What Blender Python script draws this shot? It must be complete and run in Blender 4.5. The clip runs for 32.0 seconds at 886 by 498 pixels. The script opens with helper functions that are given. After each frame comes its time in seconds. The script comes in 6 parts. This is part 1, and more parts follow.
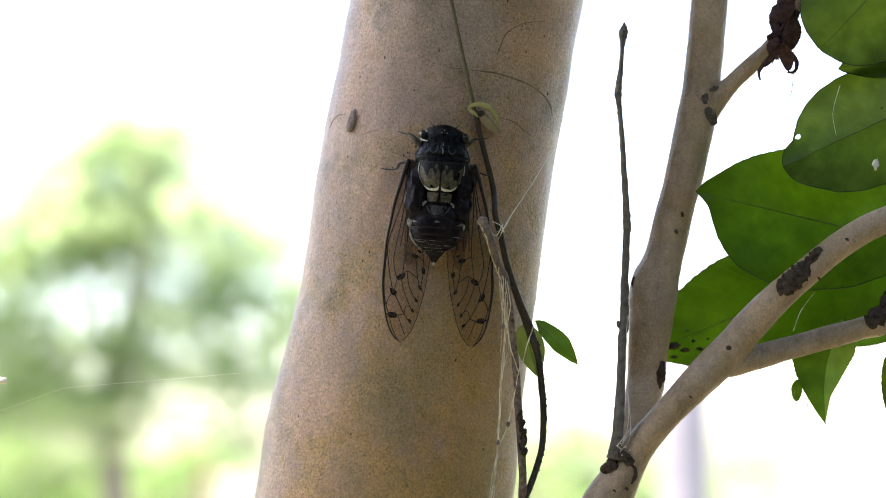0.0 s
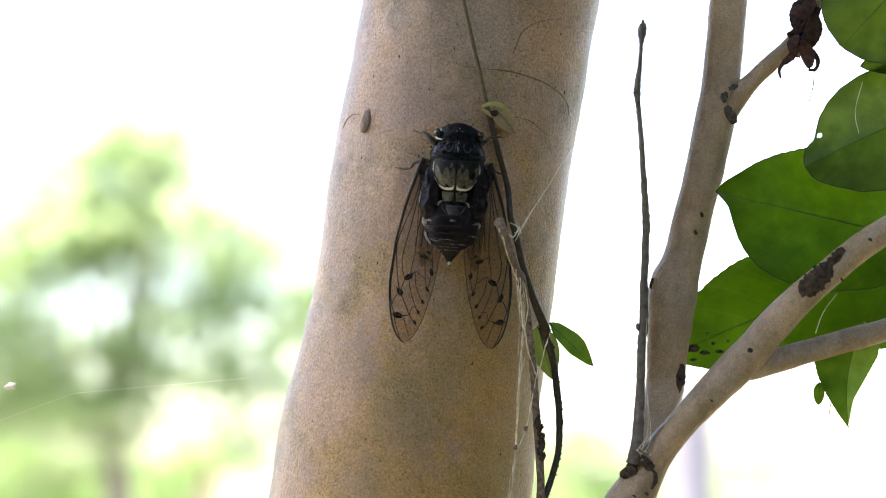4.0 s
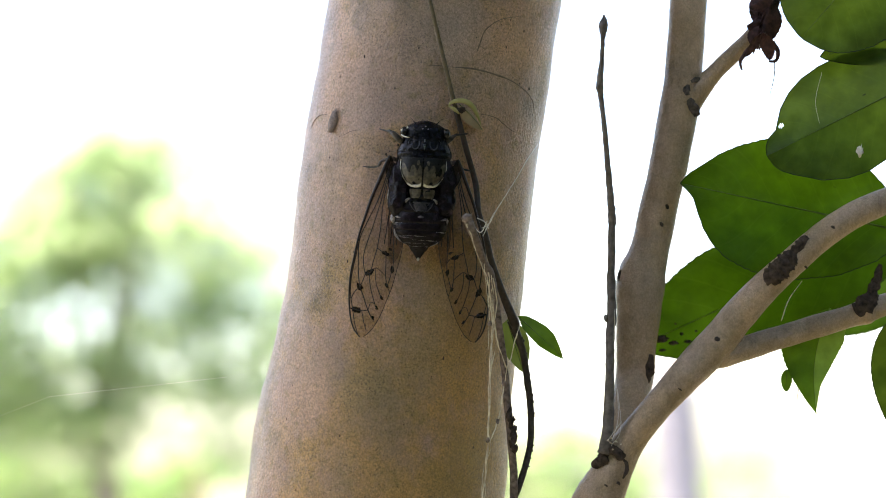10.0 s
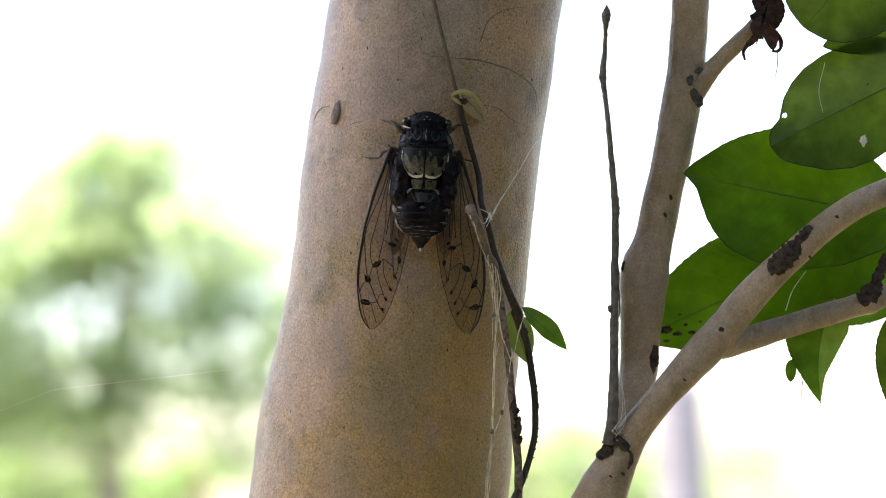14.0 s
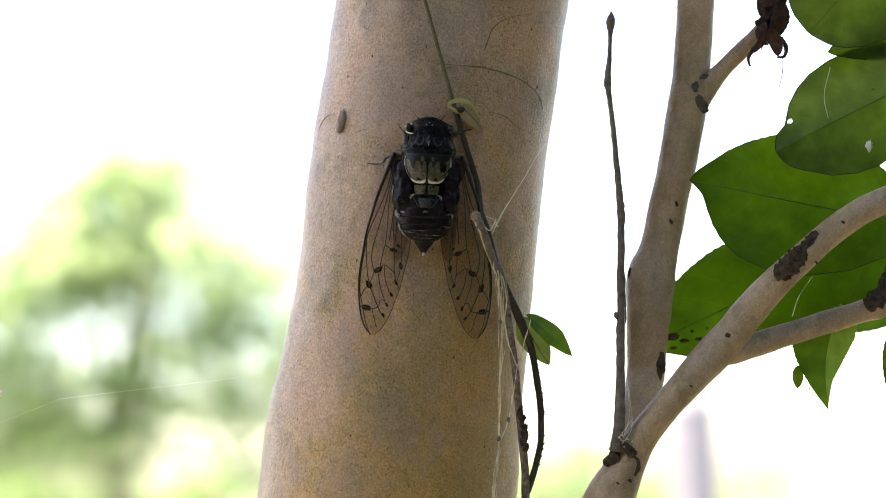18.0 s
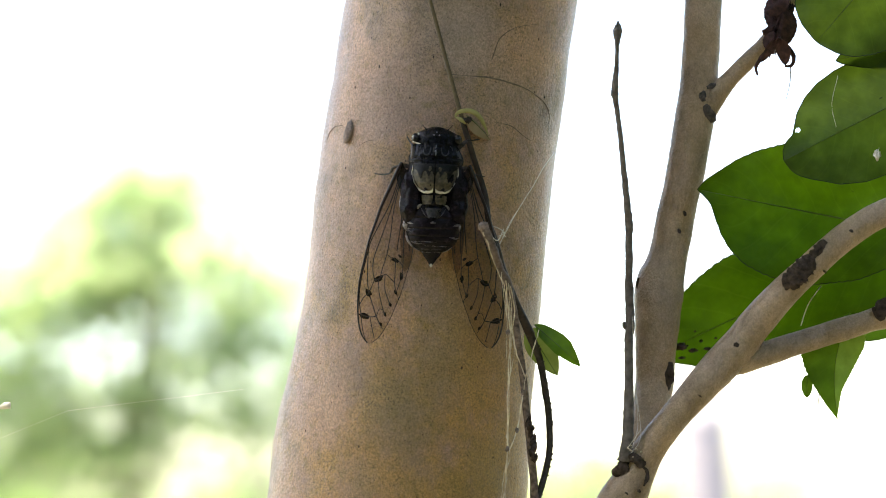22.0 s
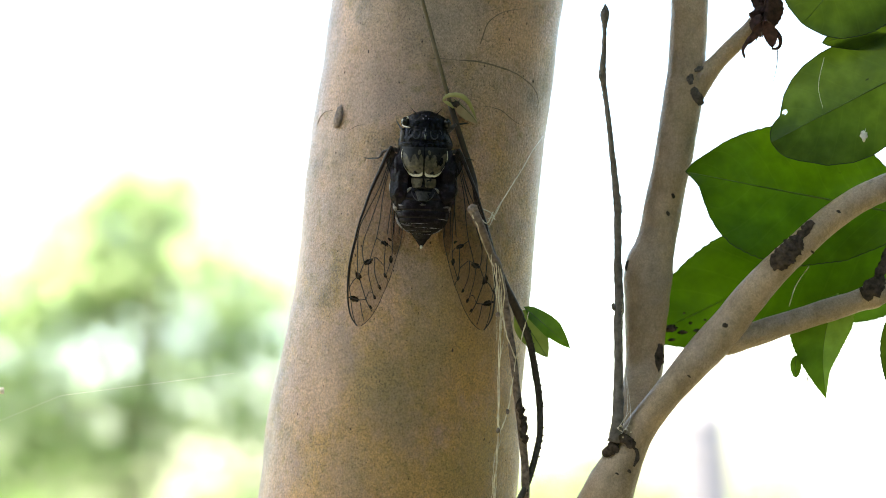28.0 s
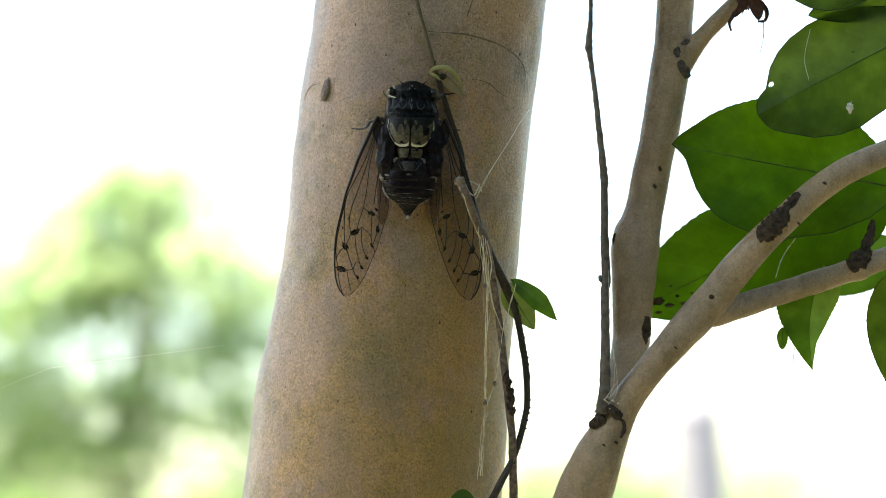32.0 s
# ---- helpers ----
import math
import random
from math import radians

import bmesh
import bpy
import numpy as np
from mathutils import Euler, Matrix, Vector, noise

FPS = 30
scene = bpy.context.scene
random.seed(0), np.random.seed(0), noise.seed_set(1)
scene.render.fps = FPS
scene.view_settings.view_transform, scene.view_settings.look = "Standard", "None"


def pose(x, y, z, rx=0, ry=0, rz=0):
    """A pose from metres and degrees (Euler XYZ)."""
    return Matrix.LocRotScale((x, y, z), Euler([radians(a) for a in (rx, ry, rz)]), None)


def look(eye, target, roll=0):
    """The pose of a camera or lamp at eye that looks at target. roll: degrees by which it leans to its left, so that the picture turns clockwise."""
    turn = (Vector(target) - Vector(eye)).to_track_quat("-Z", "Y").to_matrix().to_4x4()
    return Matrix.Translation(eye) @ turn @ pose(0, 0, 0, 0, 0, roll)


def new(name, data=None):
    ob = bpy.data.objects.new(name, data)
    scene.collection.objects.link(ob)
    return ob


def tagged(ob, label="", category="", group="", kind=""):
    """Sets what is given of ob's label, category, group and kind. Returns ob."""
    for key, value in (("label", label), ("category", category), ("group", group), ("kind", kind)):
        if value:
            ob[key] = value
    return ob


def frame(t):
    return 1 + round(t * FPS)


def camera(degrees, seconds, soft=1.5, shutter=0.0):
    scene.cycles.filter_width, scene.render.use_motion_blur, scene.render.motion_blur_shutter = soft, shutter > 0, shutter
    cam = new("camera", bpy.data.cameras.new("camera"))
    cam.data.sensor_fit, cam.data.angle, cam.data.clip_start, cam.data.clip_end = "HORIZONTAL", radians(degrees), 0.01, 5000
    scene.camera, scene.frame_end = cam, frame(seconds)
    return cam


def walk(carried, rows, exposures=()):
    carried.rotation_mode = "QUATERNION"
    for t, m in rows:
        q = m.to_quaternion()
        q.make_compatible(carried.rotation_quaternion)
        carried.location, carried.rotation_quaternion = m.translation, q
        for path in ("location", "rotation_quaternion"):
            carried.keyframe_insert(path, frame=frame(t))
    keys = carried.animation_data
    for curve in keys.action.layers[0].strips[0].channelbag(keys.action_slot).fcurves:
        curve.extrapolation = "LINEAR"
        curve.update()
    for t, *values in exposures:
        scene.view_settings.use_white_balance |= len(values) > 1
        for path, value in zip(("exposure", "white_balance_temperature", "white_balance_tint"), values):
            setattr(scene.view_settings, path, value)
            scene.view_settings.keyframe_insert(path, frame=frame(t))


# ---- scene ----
# A cicada on a smooth trunk. Lengths on the subject are millimetres in a frame square to
# the camera's first view and fitted to it: u to the right, v up, w towards the camera.
cam = camera(24.0, 32.0, soft=0.9)
cam.data.dof.use_dof = True
cam.data.dof.focus_distance = 0.584
cam.data.dof.aperture_fstop = 8.5
WALK = [
    (0.0, pose(0.00002, -0.58573, 1.44998, 95.9995, 0.0000, -0.0001)),
    (0.5, pose(-0.00228, -0.58429, 1.45141, 95.8886, 0.0554, -0.1830)),
    (1.0, pose(-0.00390, -0.58226, 1.45272, 95.8061, 0.1390, -0.2564)),
    (1.5, pose(-0.00398, -0.58044, 1.45316, 95.7910, 0.1091, -0.1810)),
    (2.0, pose(-0.00520, -0.57851, 1.45365, 95.7832, 0.1669, -0.2114)),
    (2.5, pose(-0.00493, -0.57707, 1.45308, 95.8660, 0.1367, -0.1078)),
    (3.0, pose(-0.00482, -0.57666, 1.45182, 95.9874, 0.1699, -0.0289)),
    (3.5, pose(-0.00398, -0.57614, 1.45092, 96.0733, 0.1501, 0.0698)),
    (5.5, pose(-0.00384, -0.57644, 1.45153, 95.9045, 0.3449, -0.0437)),
    (6.0, pose(-0.00303, -0.57602, 1.45061, 95.9715, 0.4143, -0.0080)),
    (6.5, pose(-0.00175, -0.57757, 1.44987, 95.9831, 0.4735, 0.0404)),
    (7.0, pose(-0.00022, -0.57943, 1.44917, 95.9723, 0.5859, 0.1009)),
    (7.5, pose(0.00117, -0.58011, 1.44833, 95.9763, 0.6719, 0.1217)),
    (8.0, pose(-0.00026, -0.58159, 1.44814, 95.9299, 0.9315, -0.0886)),
    (8.5, pose(0.00103, -0.58205, 1.44913, 95.8179, 1.0457, -0.0569)),
    (9.0, pose(0.00166, -0.58259, 1.44806, 95.9552, 1.1133, -0.0777)),
    (9.5, pose(0.00055, -0.58271, 1.44697, 96.1554, 1.3275, -0.2096)),
    (10.0, pose(0.00032, -0.58261, 1.44749, 96.2179, 1.4735, -0.2272)),
    (10.5, pose(0.00025, -0.58252, 1.44815, 96.2698, 1.5795, -0.2170)),
    (11.0, pose(-0.00012, -0.58270, 1.44812, 96.3913, 1.5887, -0.2464)),
    (11.5, pose(-0.00031, -0.58309, 1.44838, 96.4813, 1.5674, -0.2634)),
    (12.0, pose(0.00013, -0.58277, 1.44843, 96.5730, 1.5743, -0.2248)),
    (12.5, pose(-0.00045, -0.58256, 1.44840, 96.6241, 1.5780, -0.2580)),
    (13.0, pose(-0.00009, -0.58222, 1.44815, 96.5579, 1.6376, -0.2000)),
    (13.5, pose(-0.00100, -0.58233, 1.44666, 96.4437, 1.6806, -0.2532)),
    (14.0, pose(0.00012, -0.58188, 1.44572, 96.1657, 1.7028, -0.1198)),
    (14.5, pose(0.00030, -0.58156, 1.44420, 95.9414, 1.7826, -0.0641)),
    (16.5, pose(0.00151, -0.58101, 1.44243, 95.8841, 1.9223, 0.1476)),
    (17.0, pose(0.00129, -0.58159, 1.44126, 96.2627, 1.9188, 0.1571)),
    (17.5, pose(0.00222, -0.58155, 1.44254, 96.4145, 1.8801, 0.2604)),
    (18.0, pose(0.00158, -0.58136, 1.44242, 96.7026, 1.9301, 0.2207)),
    (18.5, pose(0.00196, -0.58107, 1.44192, 96.9263, 1.9048, 0.2825)),
    (19.0, pose(0.00143, -0.58129, 1.44058, 97.1231, 1.9164, 0.2781)),
    (19.5, pose(0.00136, -0.58096, 1.44009, 97.1850, 1.8795, 0.3093)),
    (20.0, pose(0.00147, -0.58109, 1.43988, 97.2174, 1.8690, 0.3664)),
    (20.5, pose(0.00158, -0.58092, 1.43957, 97.2589, 1.8820, 0.4148)),
    (21.0, pose(0.00193, -0.58100, 1.44011, 97.2184, 1.9920, 0.4792)),
    (21.5, pose(0.00220, -0.58100, 1.44079, 97.1533, 1.9964, 0.5084)),
    (22.0, pose(0.00288, -0.58073, 1.44150, 97.0948, 2.0916, 0.5874)),
    (22.5, pose(0.00274, -0.58121, 1.44179, 97.0706, 2.1630, 0.5922)),
    (23.0, pose(0.00289, -0.58129, 1.44123, 97.1238, 2.1702, 0.6118)),
    (23.5, pose(0.00375, -0.58106, 1.44040, 97.2131, 2.1994, 0.7049)),
    (24.0, pose(0.00303, -0.58127, 1.44088, 97.1795, 2.2829, 0.6484)),
    (24.5, pose(0.00331, -0.58139, 1.44037, 97.2396, 2.2739, 0.6541)),
    (25.0, pose(0.00369, -0.58164, 1.44011, 97.2761, 2.3401, 0.6781)),
    (25.5, pose(0.00374, -0.58163, 1.43958, 97.3162, 2.3754, 0.6588)),
    (27.5, pose(0.00394, -0.58391, 1.43719, 97.1271, 2.4802, 0.5256)),
    (28.0, pose(0.00488, -0.58349, 1.43562, 97.1643, 2.4673, 0.5768)),
    (28.5, pose(0.00566, -0.58370, 1.43480, 97.1248, 2.4679, 0.6164)),
    (29.0, pose(0.00466, -0.58371, 1.43396, 97.0874, 2.4528, 0.4833)),
    (29.5, pose(0.00480, -0.58345, 1.43386, 97.0030, 2.4954, 0.4686)),
    (30.0, pose(0.00609, -0.58331, 1.43198, 97.0768, 2.5161, 0.5650)),
    (30.5, pose(0.00581, -0.58368, 1.43183, 96.9933, 2.4962, 0.4849)),
    (31.0, pose(0.00639, -0.58433, 1.43031, 97.0514, 2.4816, 0.4980)),
    (31.5, pose(0.00713, -0.58350, 1.43038, 96.9830, 2.5378, 0.5169)),
    (32.0, pose(0.00670, -0.58347, 1.42878, 97.0555, 2.5487, 0.4376)),
]
walk(cam, WALK, [(0.0, 2.34, 6900, 15), (2.0, 2.48, 6900, 15), (6.0, 2.48, 6900, 15), (9.0, 2.29, 7000, 15), (13.0, 2.1, 7000, 15),
                (14.5, 2.2, 7000, 15), (20.0, 2.34, 7400, 14), (24.0, 2.43, 7400, 8), (28.0, 2.47, 7350, 4), (30.0, 2.49, 7300, 2), (32.0, 2.24, 7300, 2)])

# ---- light ----
SUN_EL, SUN_AZ = 68.0, 258.0        # degrees; the sun stands high to the left
world = bpy.data.worlds.new("sky")
scene.world = world
world.use_nodes = True
wn = world.node_tree.nodes
sky = wn.new("ShaderNodeTexSky")
sky.sky_type = "NISHITA"
sky.sun_disc = False
sky.sun_elevation = radians(SUN_EL)
sky.sun_rotation = radians(SUN_AZ)
sky.air_density, sky.dust_density, sky.ozone_density = 1.0, 1.6, 0.8
wn["Background"].inputs["Strength"].default_value = 0.15
world.node_tree.links.new(sky.outputs[0], wn["Background"].inputs["Color"])
sun = new("sun", bpy.data.lights.new("sun", "SUN"))
sun.data.energy, sun.data.angle, sun.data.color = 5.0, radians(0.6), (1.0, 0.95, 0.86)
s_az, s_el = radians(SUN_AZ), radians(SUN_EL)
SUN_DIR = Vector((math.sin(s_az) * math.cos(s_el), math.cos(s_az) * math.cos(s_el), math.sin(s_el)))
sun.matrix_world = look(SUN_DIR * 30, (0, 0, 0))

# ---- the subject's frame, square to the camera's first view ----
FAR = 585.8
FRAME = pose(0, -FAR / 1000, 1.45, 96, 0, 0) @ Matrix.Translation((0, 0, -FAR / 1000))
BASE = {}


# ---- materials ----
def nodes(name):
    m = bpy.data.materials.new(name)
    m.use_nodes = True
    t = m.node_tree
    return m, t.nodes, t.links, t.nodes["Principled BSDF"]


def noise_node(n, l, coord, scale, detail=4.0, rough=0.55, stretch=None):
    if stretch:
        mp = n.new("ShaderNodeMapping")
        mp.inputs["Scale"].default_value = stretch
        l.new(coord, mp.inputs["Vector"])
        coord = mp.outputs["Vector"]
    t = n.new("ShaderNodeTexNoise")
    t.inputs["Scale"].default_value = scale
    t.inputs["Detail"].default_value = detail
    t.inputs["Roughness"].default_value = rough
    l.new(coord, t.inputs["Vector"])
    return t


def ramp(n, l, fac, stops):
    r = n.new("ShaderNodeValToRGB")
    e = r.color_ramp.elements
    while len(e) < len(stops):
        e.new(0.5)
    for el, (p, c) in zip(e, stops):
        el.position = p
        el.color = (*c, 1) if len(c) == 3 else c
    l.new(fac, r.inputs["Fac"])
    return r


def mixer(n, l, fac, a, b, blend="MIX"):
    m = n.new("ShaderNodeMix")
    m.data_type = "RGBA"
    m.blend_type = blend
    ins = [i for i in m.inputs if i.type == "RGBA"]
    if isinstance(fac, (int, float)):
        m.inputs[0].default_value = fac
    else:
        l.new(fac, m.inputs[0])
    for s, v in zip(ins, (a, b)):
        if isinstance(v, tuple):
            s.default_value = (*v, 1)
        else:
            l.new(v, s)
    return [o for o in m.outputs if o.type == "RGBA"][0]


def bump(n, l, height, strength, distance, normal=None):
    b = n.new("ShaderNodeBump")
    b.inputs["Strength"].default_value = strength
    b.inputs["Distance"].default_value = distance
    l.new(height, b.inputs["Height"])
    if normal is not None:
        l.new(normal, b.inputs["Normal"])
    return b.outputs["Normal"]


def plain(name, color, rough=0.6, vary=0.25, scale=900.0, bump_mm=0.05, metal=0.0, coat=0.0, spec=0.3, patch=None):
    """A surface with two scales of mottling and a fine relief."""
    m, n, l, p = nodes(name)
    co = n.new("ShaderNodeTexCoord").outputs["Object"]
    a = noise_node(n, l, co, scale, 5)
    b = noise_node(n, l, co, scale * 0.13, 3)
    dark = tuple(c * (1 - vary) for c in color)
    light = tuple(min(1, c * (1 + vary)) for c in color)
    ca = ramp(n, l, a.outputs["Fac"], [(0.3, dark), (0.7, light)]).outputs["Color"]
    cb = ramp(n, l, b.outputs["Fac"], [(0.3, (0.72, 0.72, 0.74)), (0.7, (1.0, 1.0, 1.0))]).outputs["Color"]
    c = mixer(n, l, 1.0, ca, cb, "MULTIPLY")
    if patch:
        w = noise_node(n, l, co, patch[1], 5, 0.7)
        c = mixer(n, l, ramp(n, l, w.outputs["Fac"], [(0.54, (0, 0, 0)), (0.66, (1, 1, 1))]).outputs["Color"], c, patch[0])
    l.new(c, p.inputs["Base Color"])
    p.inputs["Roughness"].default_value = rough
    p.inputs["Metallic"].default_value = metal
    p.inputs["Coat Weight"].default_value = coat
    p.inputs["Specular IOR Level"].default_value = spec
    l.new(bump(n, l, a.outputs["Fac"], 0.6, bump_mm / 1000), p.inputs["Normal"])
    return m


def blotch(n, l, value, much):
    """Falls from much inside a blotch to nothing outside it."""
    mr = n.new("ShaderNodeMapRange")
    mr.interpolation_type = "SMOOTHSTEP"
    mr.inputs["From Min"].default_value, mr.inputs["From Max"].default_value = 0.9, 1.9
    mr.inputs["To Min"].default_value, mr.inputs["To Max"].default_value = much, 0.0
    l.new(value, mr.inputs["Value"])
    return mr.outputs[0]


def bark_material(name, tones, olive, grain=1.0, gloss=0.42, tint=None, sheen=0.3, stains_and_shade=()):
    """Smooth thin bark: grey, buff and pinkish patches, an algal tint, fine upright grain and pits."""
    m, n, l, p = nodes(name)
    co = n.new("ShaderNodeTexCoord").outputs["Object"]
    big = noise_node(n, l, co, 42, 6, 0.62, (1.0, 0.7, 1.0))
    mid = noise_node(n, l, co, 150, 6, 0.68, (1.0, 0.7, 1.0))
    wrinkle = noise_node(n, l, co, 1250, 4, 0.6, (1.0, 0.72, 1.0))
    fine = noise_node(n, l, co, 1900, 4, 0.8, (1.0, 0.75, 1.0))
    speck = noise_node(n, l, co, 1700, 2, 0.5)
    c = ramp(n, l, big.outputs["Fac"], [(0.38, tones[0]), (0.5, tones[1]), (0.6, tones[2])]).outputs["Color"]
    c = mixer(n, l, ramp(n, l, mid.outputs["Fac"], [(0.42, (0, 0, 0)), (0.62, (0.9, 0.9, 0.9))]).outputs["Color"], c, tones[3])
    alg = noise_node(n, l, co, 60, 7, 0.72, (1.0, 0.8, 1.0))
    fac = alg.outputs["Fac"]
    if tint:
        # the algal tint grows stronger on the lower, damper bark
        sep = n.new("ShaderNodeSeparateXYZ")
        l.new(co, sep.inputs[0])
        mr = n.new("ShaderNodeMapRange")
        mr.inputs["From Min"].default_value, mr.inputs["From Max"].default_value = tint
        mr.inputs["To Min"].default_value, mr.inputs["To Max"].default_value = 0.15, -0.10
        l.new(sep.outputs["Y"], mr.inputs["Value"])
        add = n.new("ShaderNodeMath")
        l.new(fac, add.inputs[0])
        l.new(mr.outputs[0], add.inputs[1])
        # and fades out towards the left flank
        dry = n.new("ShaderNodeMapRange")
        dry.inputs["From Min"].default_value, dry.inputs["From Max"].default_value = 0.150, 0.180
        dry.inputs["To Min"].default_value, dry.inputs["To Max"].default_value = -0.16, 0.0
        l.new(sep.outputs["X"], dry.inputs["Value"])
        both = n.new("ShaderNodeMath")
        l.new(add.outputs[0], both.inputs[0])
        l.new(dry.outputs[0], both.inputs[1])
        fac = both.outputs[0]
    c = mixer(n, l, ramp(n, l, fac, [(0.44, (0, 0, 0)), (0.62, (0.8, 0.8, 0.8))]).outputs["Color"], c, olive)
    g = 0.55 * grain
    dot = noise_node(n, l, co, 300, 5, 0.75)
    c = mixer(n, l, ramp(n, l, dot.outputs["Fac"], [(0.36, (g * 1.1, g * 1.1, g * 1.1)), (0.47, (0, 0, 0))]).outputs["Color"], c, tuple(v * k for v, k in zip(olive, (0.5, 0.6, 0.7))))
    if not tint:
        smear = noise_node(n, l, co, 70, 6, 0.7, (1.0, 0.45, 1.0))
        c = mixer(n, l, 1.0, c, ramp(n, l, smear.outputs["Fac"], [(0.34, (0.66, 0.64, 0.64)), (0.48, (1.0, 0.98, 0.96)), (0.64, (1.12, 1.08, 1.04))]).outputs["Color"], "MULTIPLY")
    if tint:
        # broad damp stains with ragged edges
        wet = noise_node(n, l, co, 30, 8, 0.68, (1.0, 0.85, 1.0))
        c = mixer(n, l, 1.0, c, ramp(n, l, wet.outputs["Fac"], [(0.34, (0.50, 0.51, 0.44)), (0.46, (0.99, 0.96, 0.91)), (0.60, (1.26, 1.14, 1.06))]).outputs["Color"], "MULTIPLY")
    # single blotches with ragged edges, some painting shade and light: place on the bark (mm), size, colour, strength
    for su, sv, size, colour, much in stains_and_shade:
        off = n.new("ShaderNodeVectorMath")
        off.operation = "SUBTRACT"
        l.new(co, off.inputs[0])
        off.inputs[1].default_value = ((su + 200) / 1000, (sv + 1440) / 1000, 0)
        flat = n.new("ShaderNodeVectorMath")
        flat.operation = "MULTIPLY"
        l.new(off.outputs[0], flat.inputs[0])
        flat.inputs[1].default_value = (1000 / size, 700 / size, 0)
        far = n.new("ShaderNodeVectorMath")
        far.operation = "LENGTH"
        l.new(flat.outputs[0], far.inputs[0])
        rag = n.new("ShaderNodeMath")
        rag.operation = "MULTIPLY_ADD"
        l.new(mid.outputs["Fac"], rag.inputs[0])
        rag.inputs[1].default_value = 1.6
        l.new(far.outputs["Value"], rag.inputs[2])
        c = mixer(n, l, blotch(n, l, rag.outputs[0], much), c, colour)
    lo, hi = 1 - 0.44 * grain, 1 + 0.30 * grain
    c = mixer(n, l, 1.0, c, ramp(n, l, fine.outputs["Fac"], [(0.33, (lo, lo, lo * 0.95)), (0.62, (hi, hi, hi))]).outputs["Color"], "MULTIPLY")
    # dark flecks gathered in loose clusters
    fleck = 0.5 if tint else 0.15
    near = n.new("ShaderNodeMath")
    near.operation = "MULTIPLY_ADD"
    l.new(alg.outputs["Fac"], near.inputs[0])
    near.inputs[1].default_value = -0.55
    l.new(speck.outputs["Fac"], near.inputs[2])
    c = mixer(n, l, ramp(n, l, near.outputs[0], [(0.05, (fleck, fleck, fleck)), (0.12, (0, 0, 0))]).outputs["Color"], c, (0.075, 0.055, 0.03))
    l.new(c, p.inputs["Base Color"])
    p.inputs["Roughness"].default_value = gloss
    p.inputs["Specular IOR Level"].default_value = sheen
    nb = bump(n, l, fine.outputs["Fac"], 0.6 * grain, 0.0004)
    nb = bump(n, l, wrinkle.outputs["Fac"], 0.75 * grain, 0.0010, nb)
    nb = bump(n, l, mid.outputs["Fac"], 0.45, 0.0016, nb)
    l.new(nb, p.inputs["Normal"])
    return m


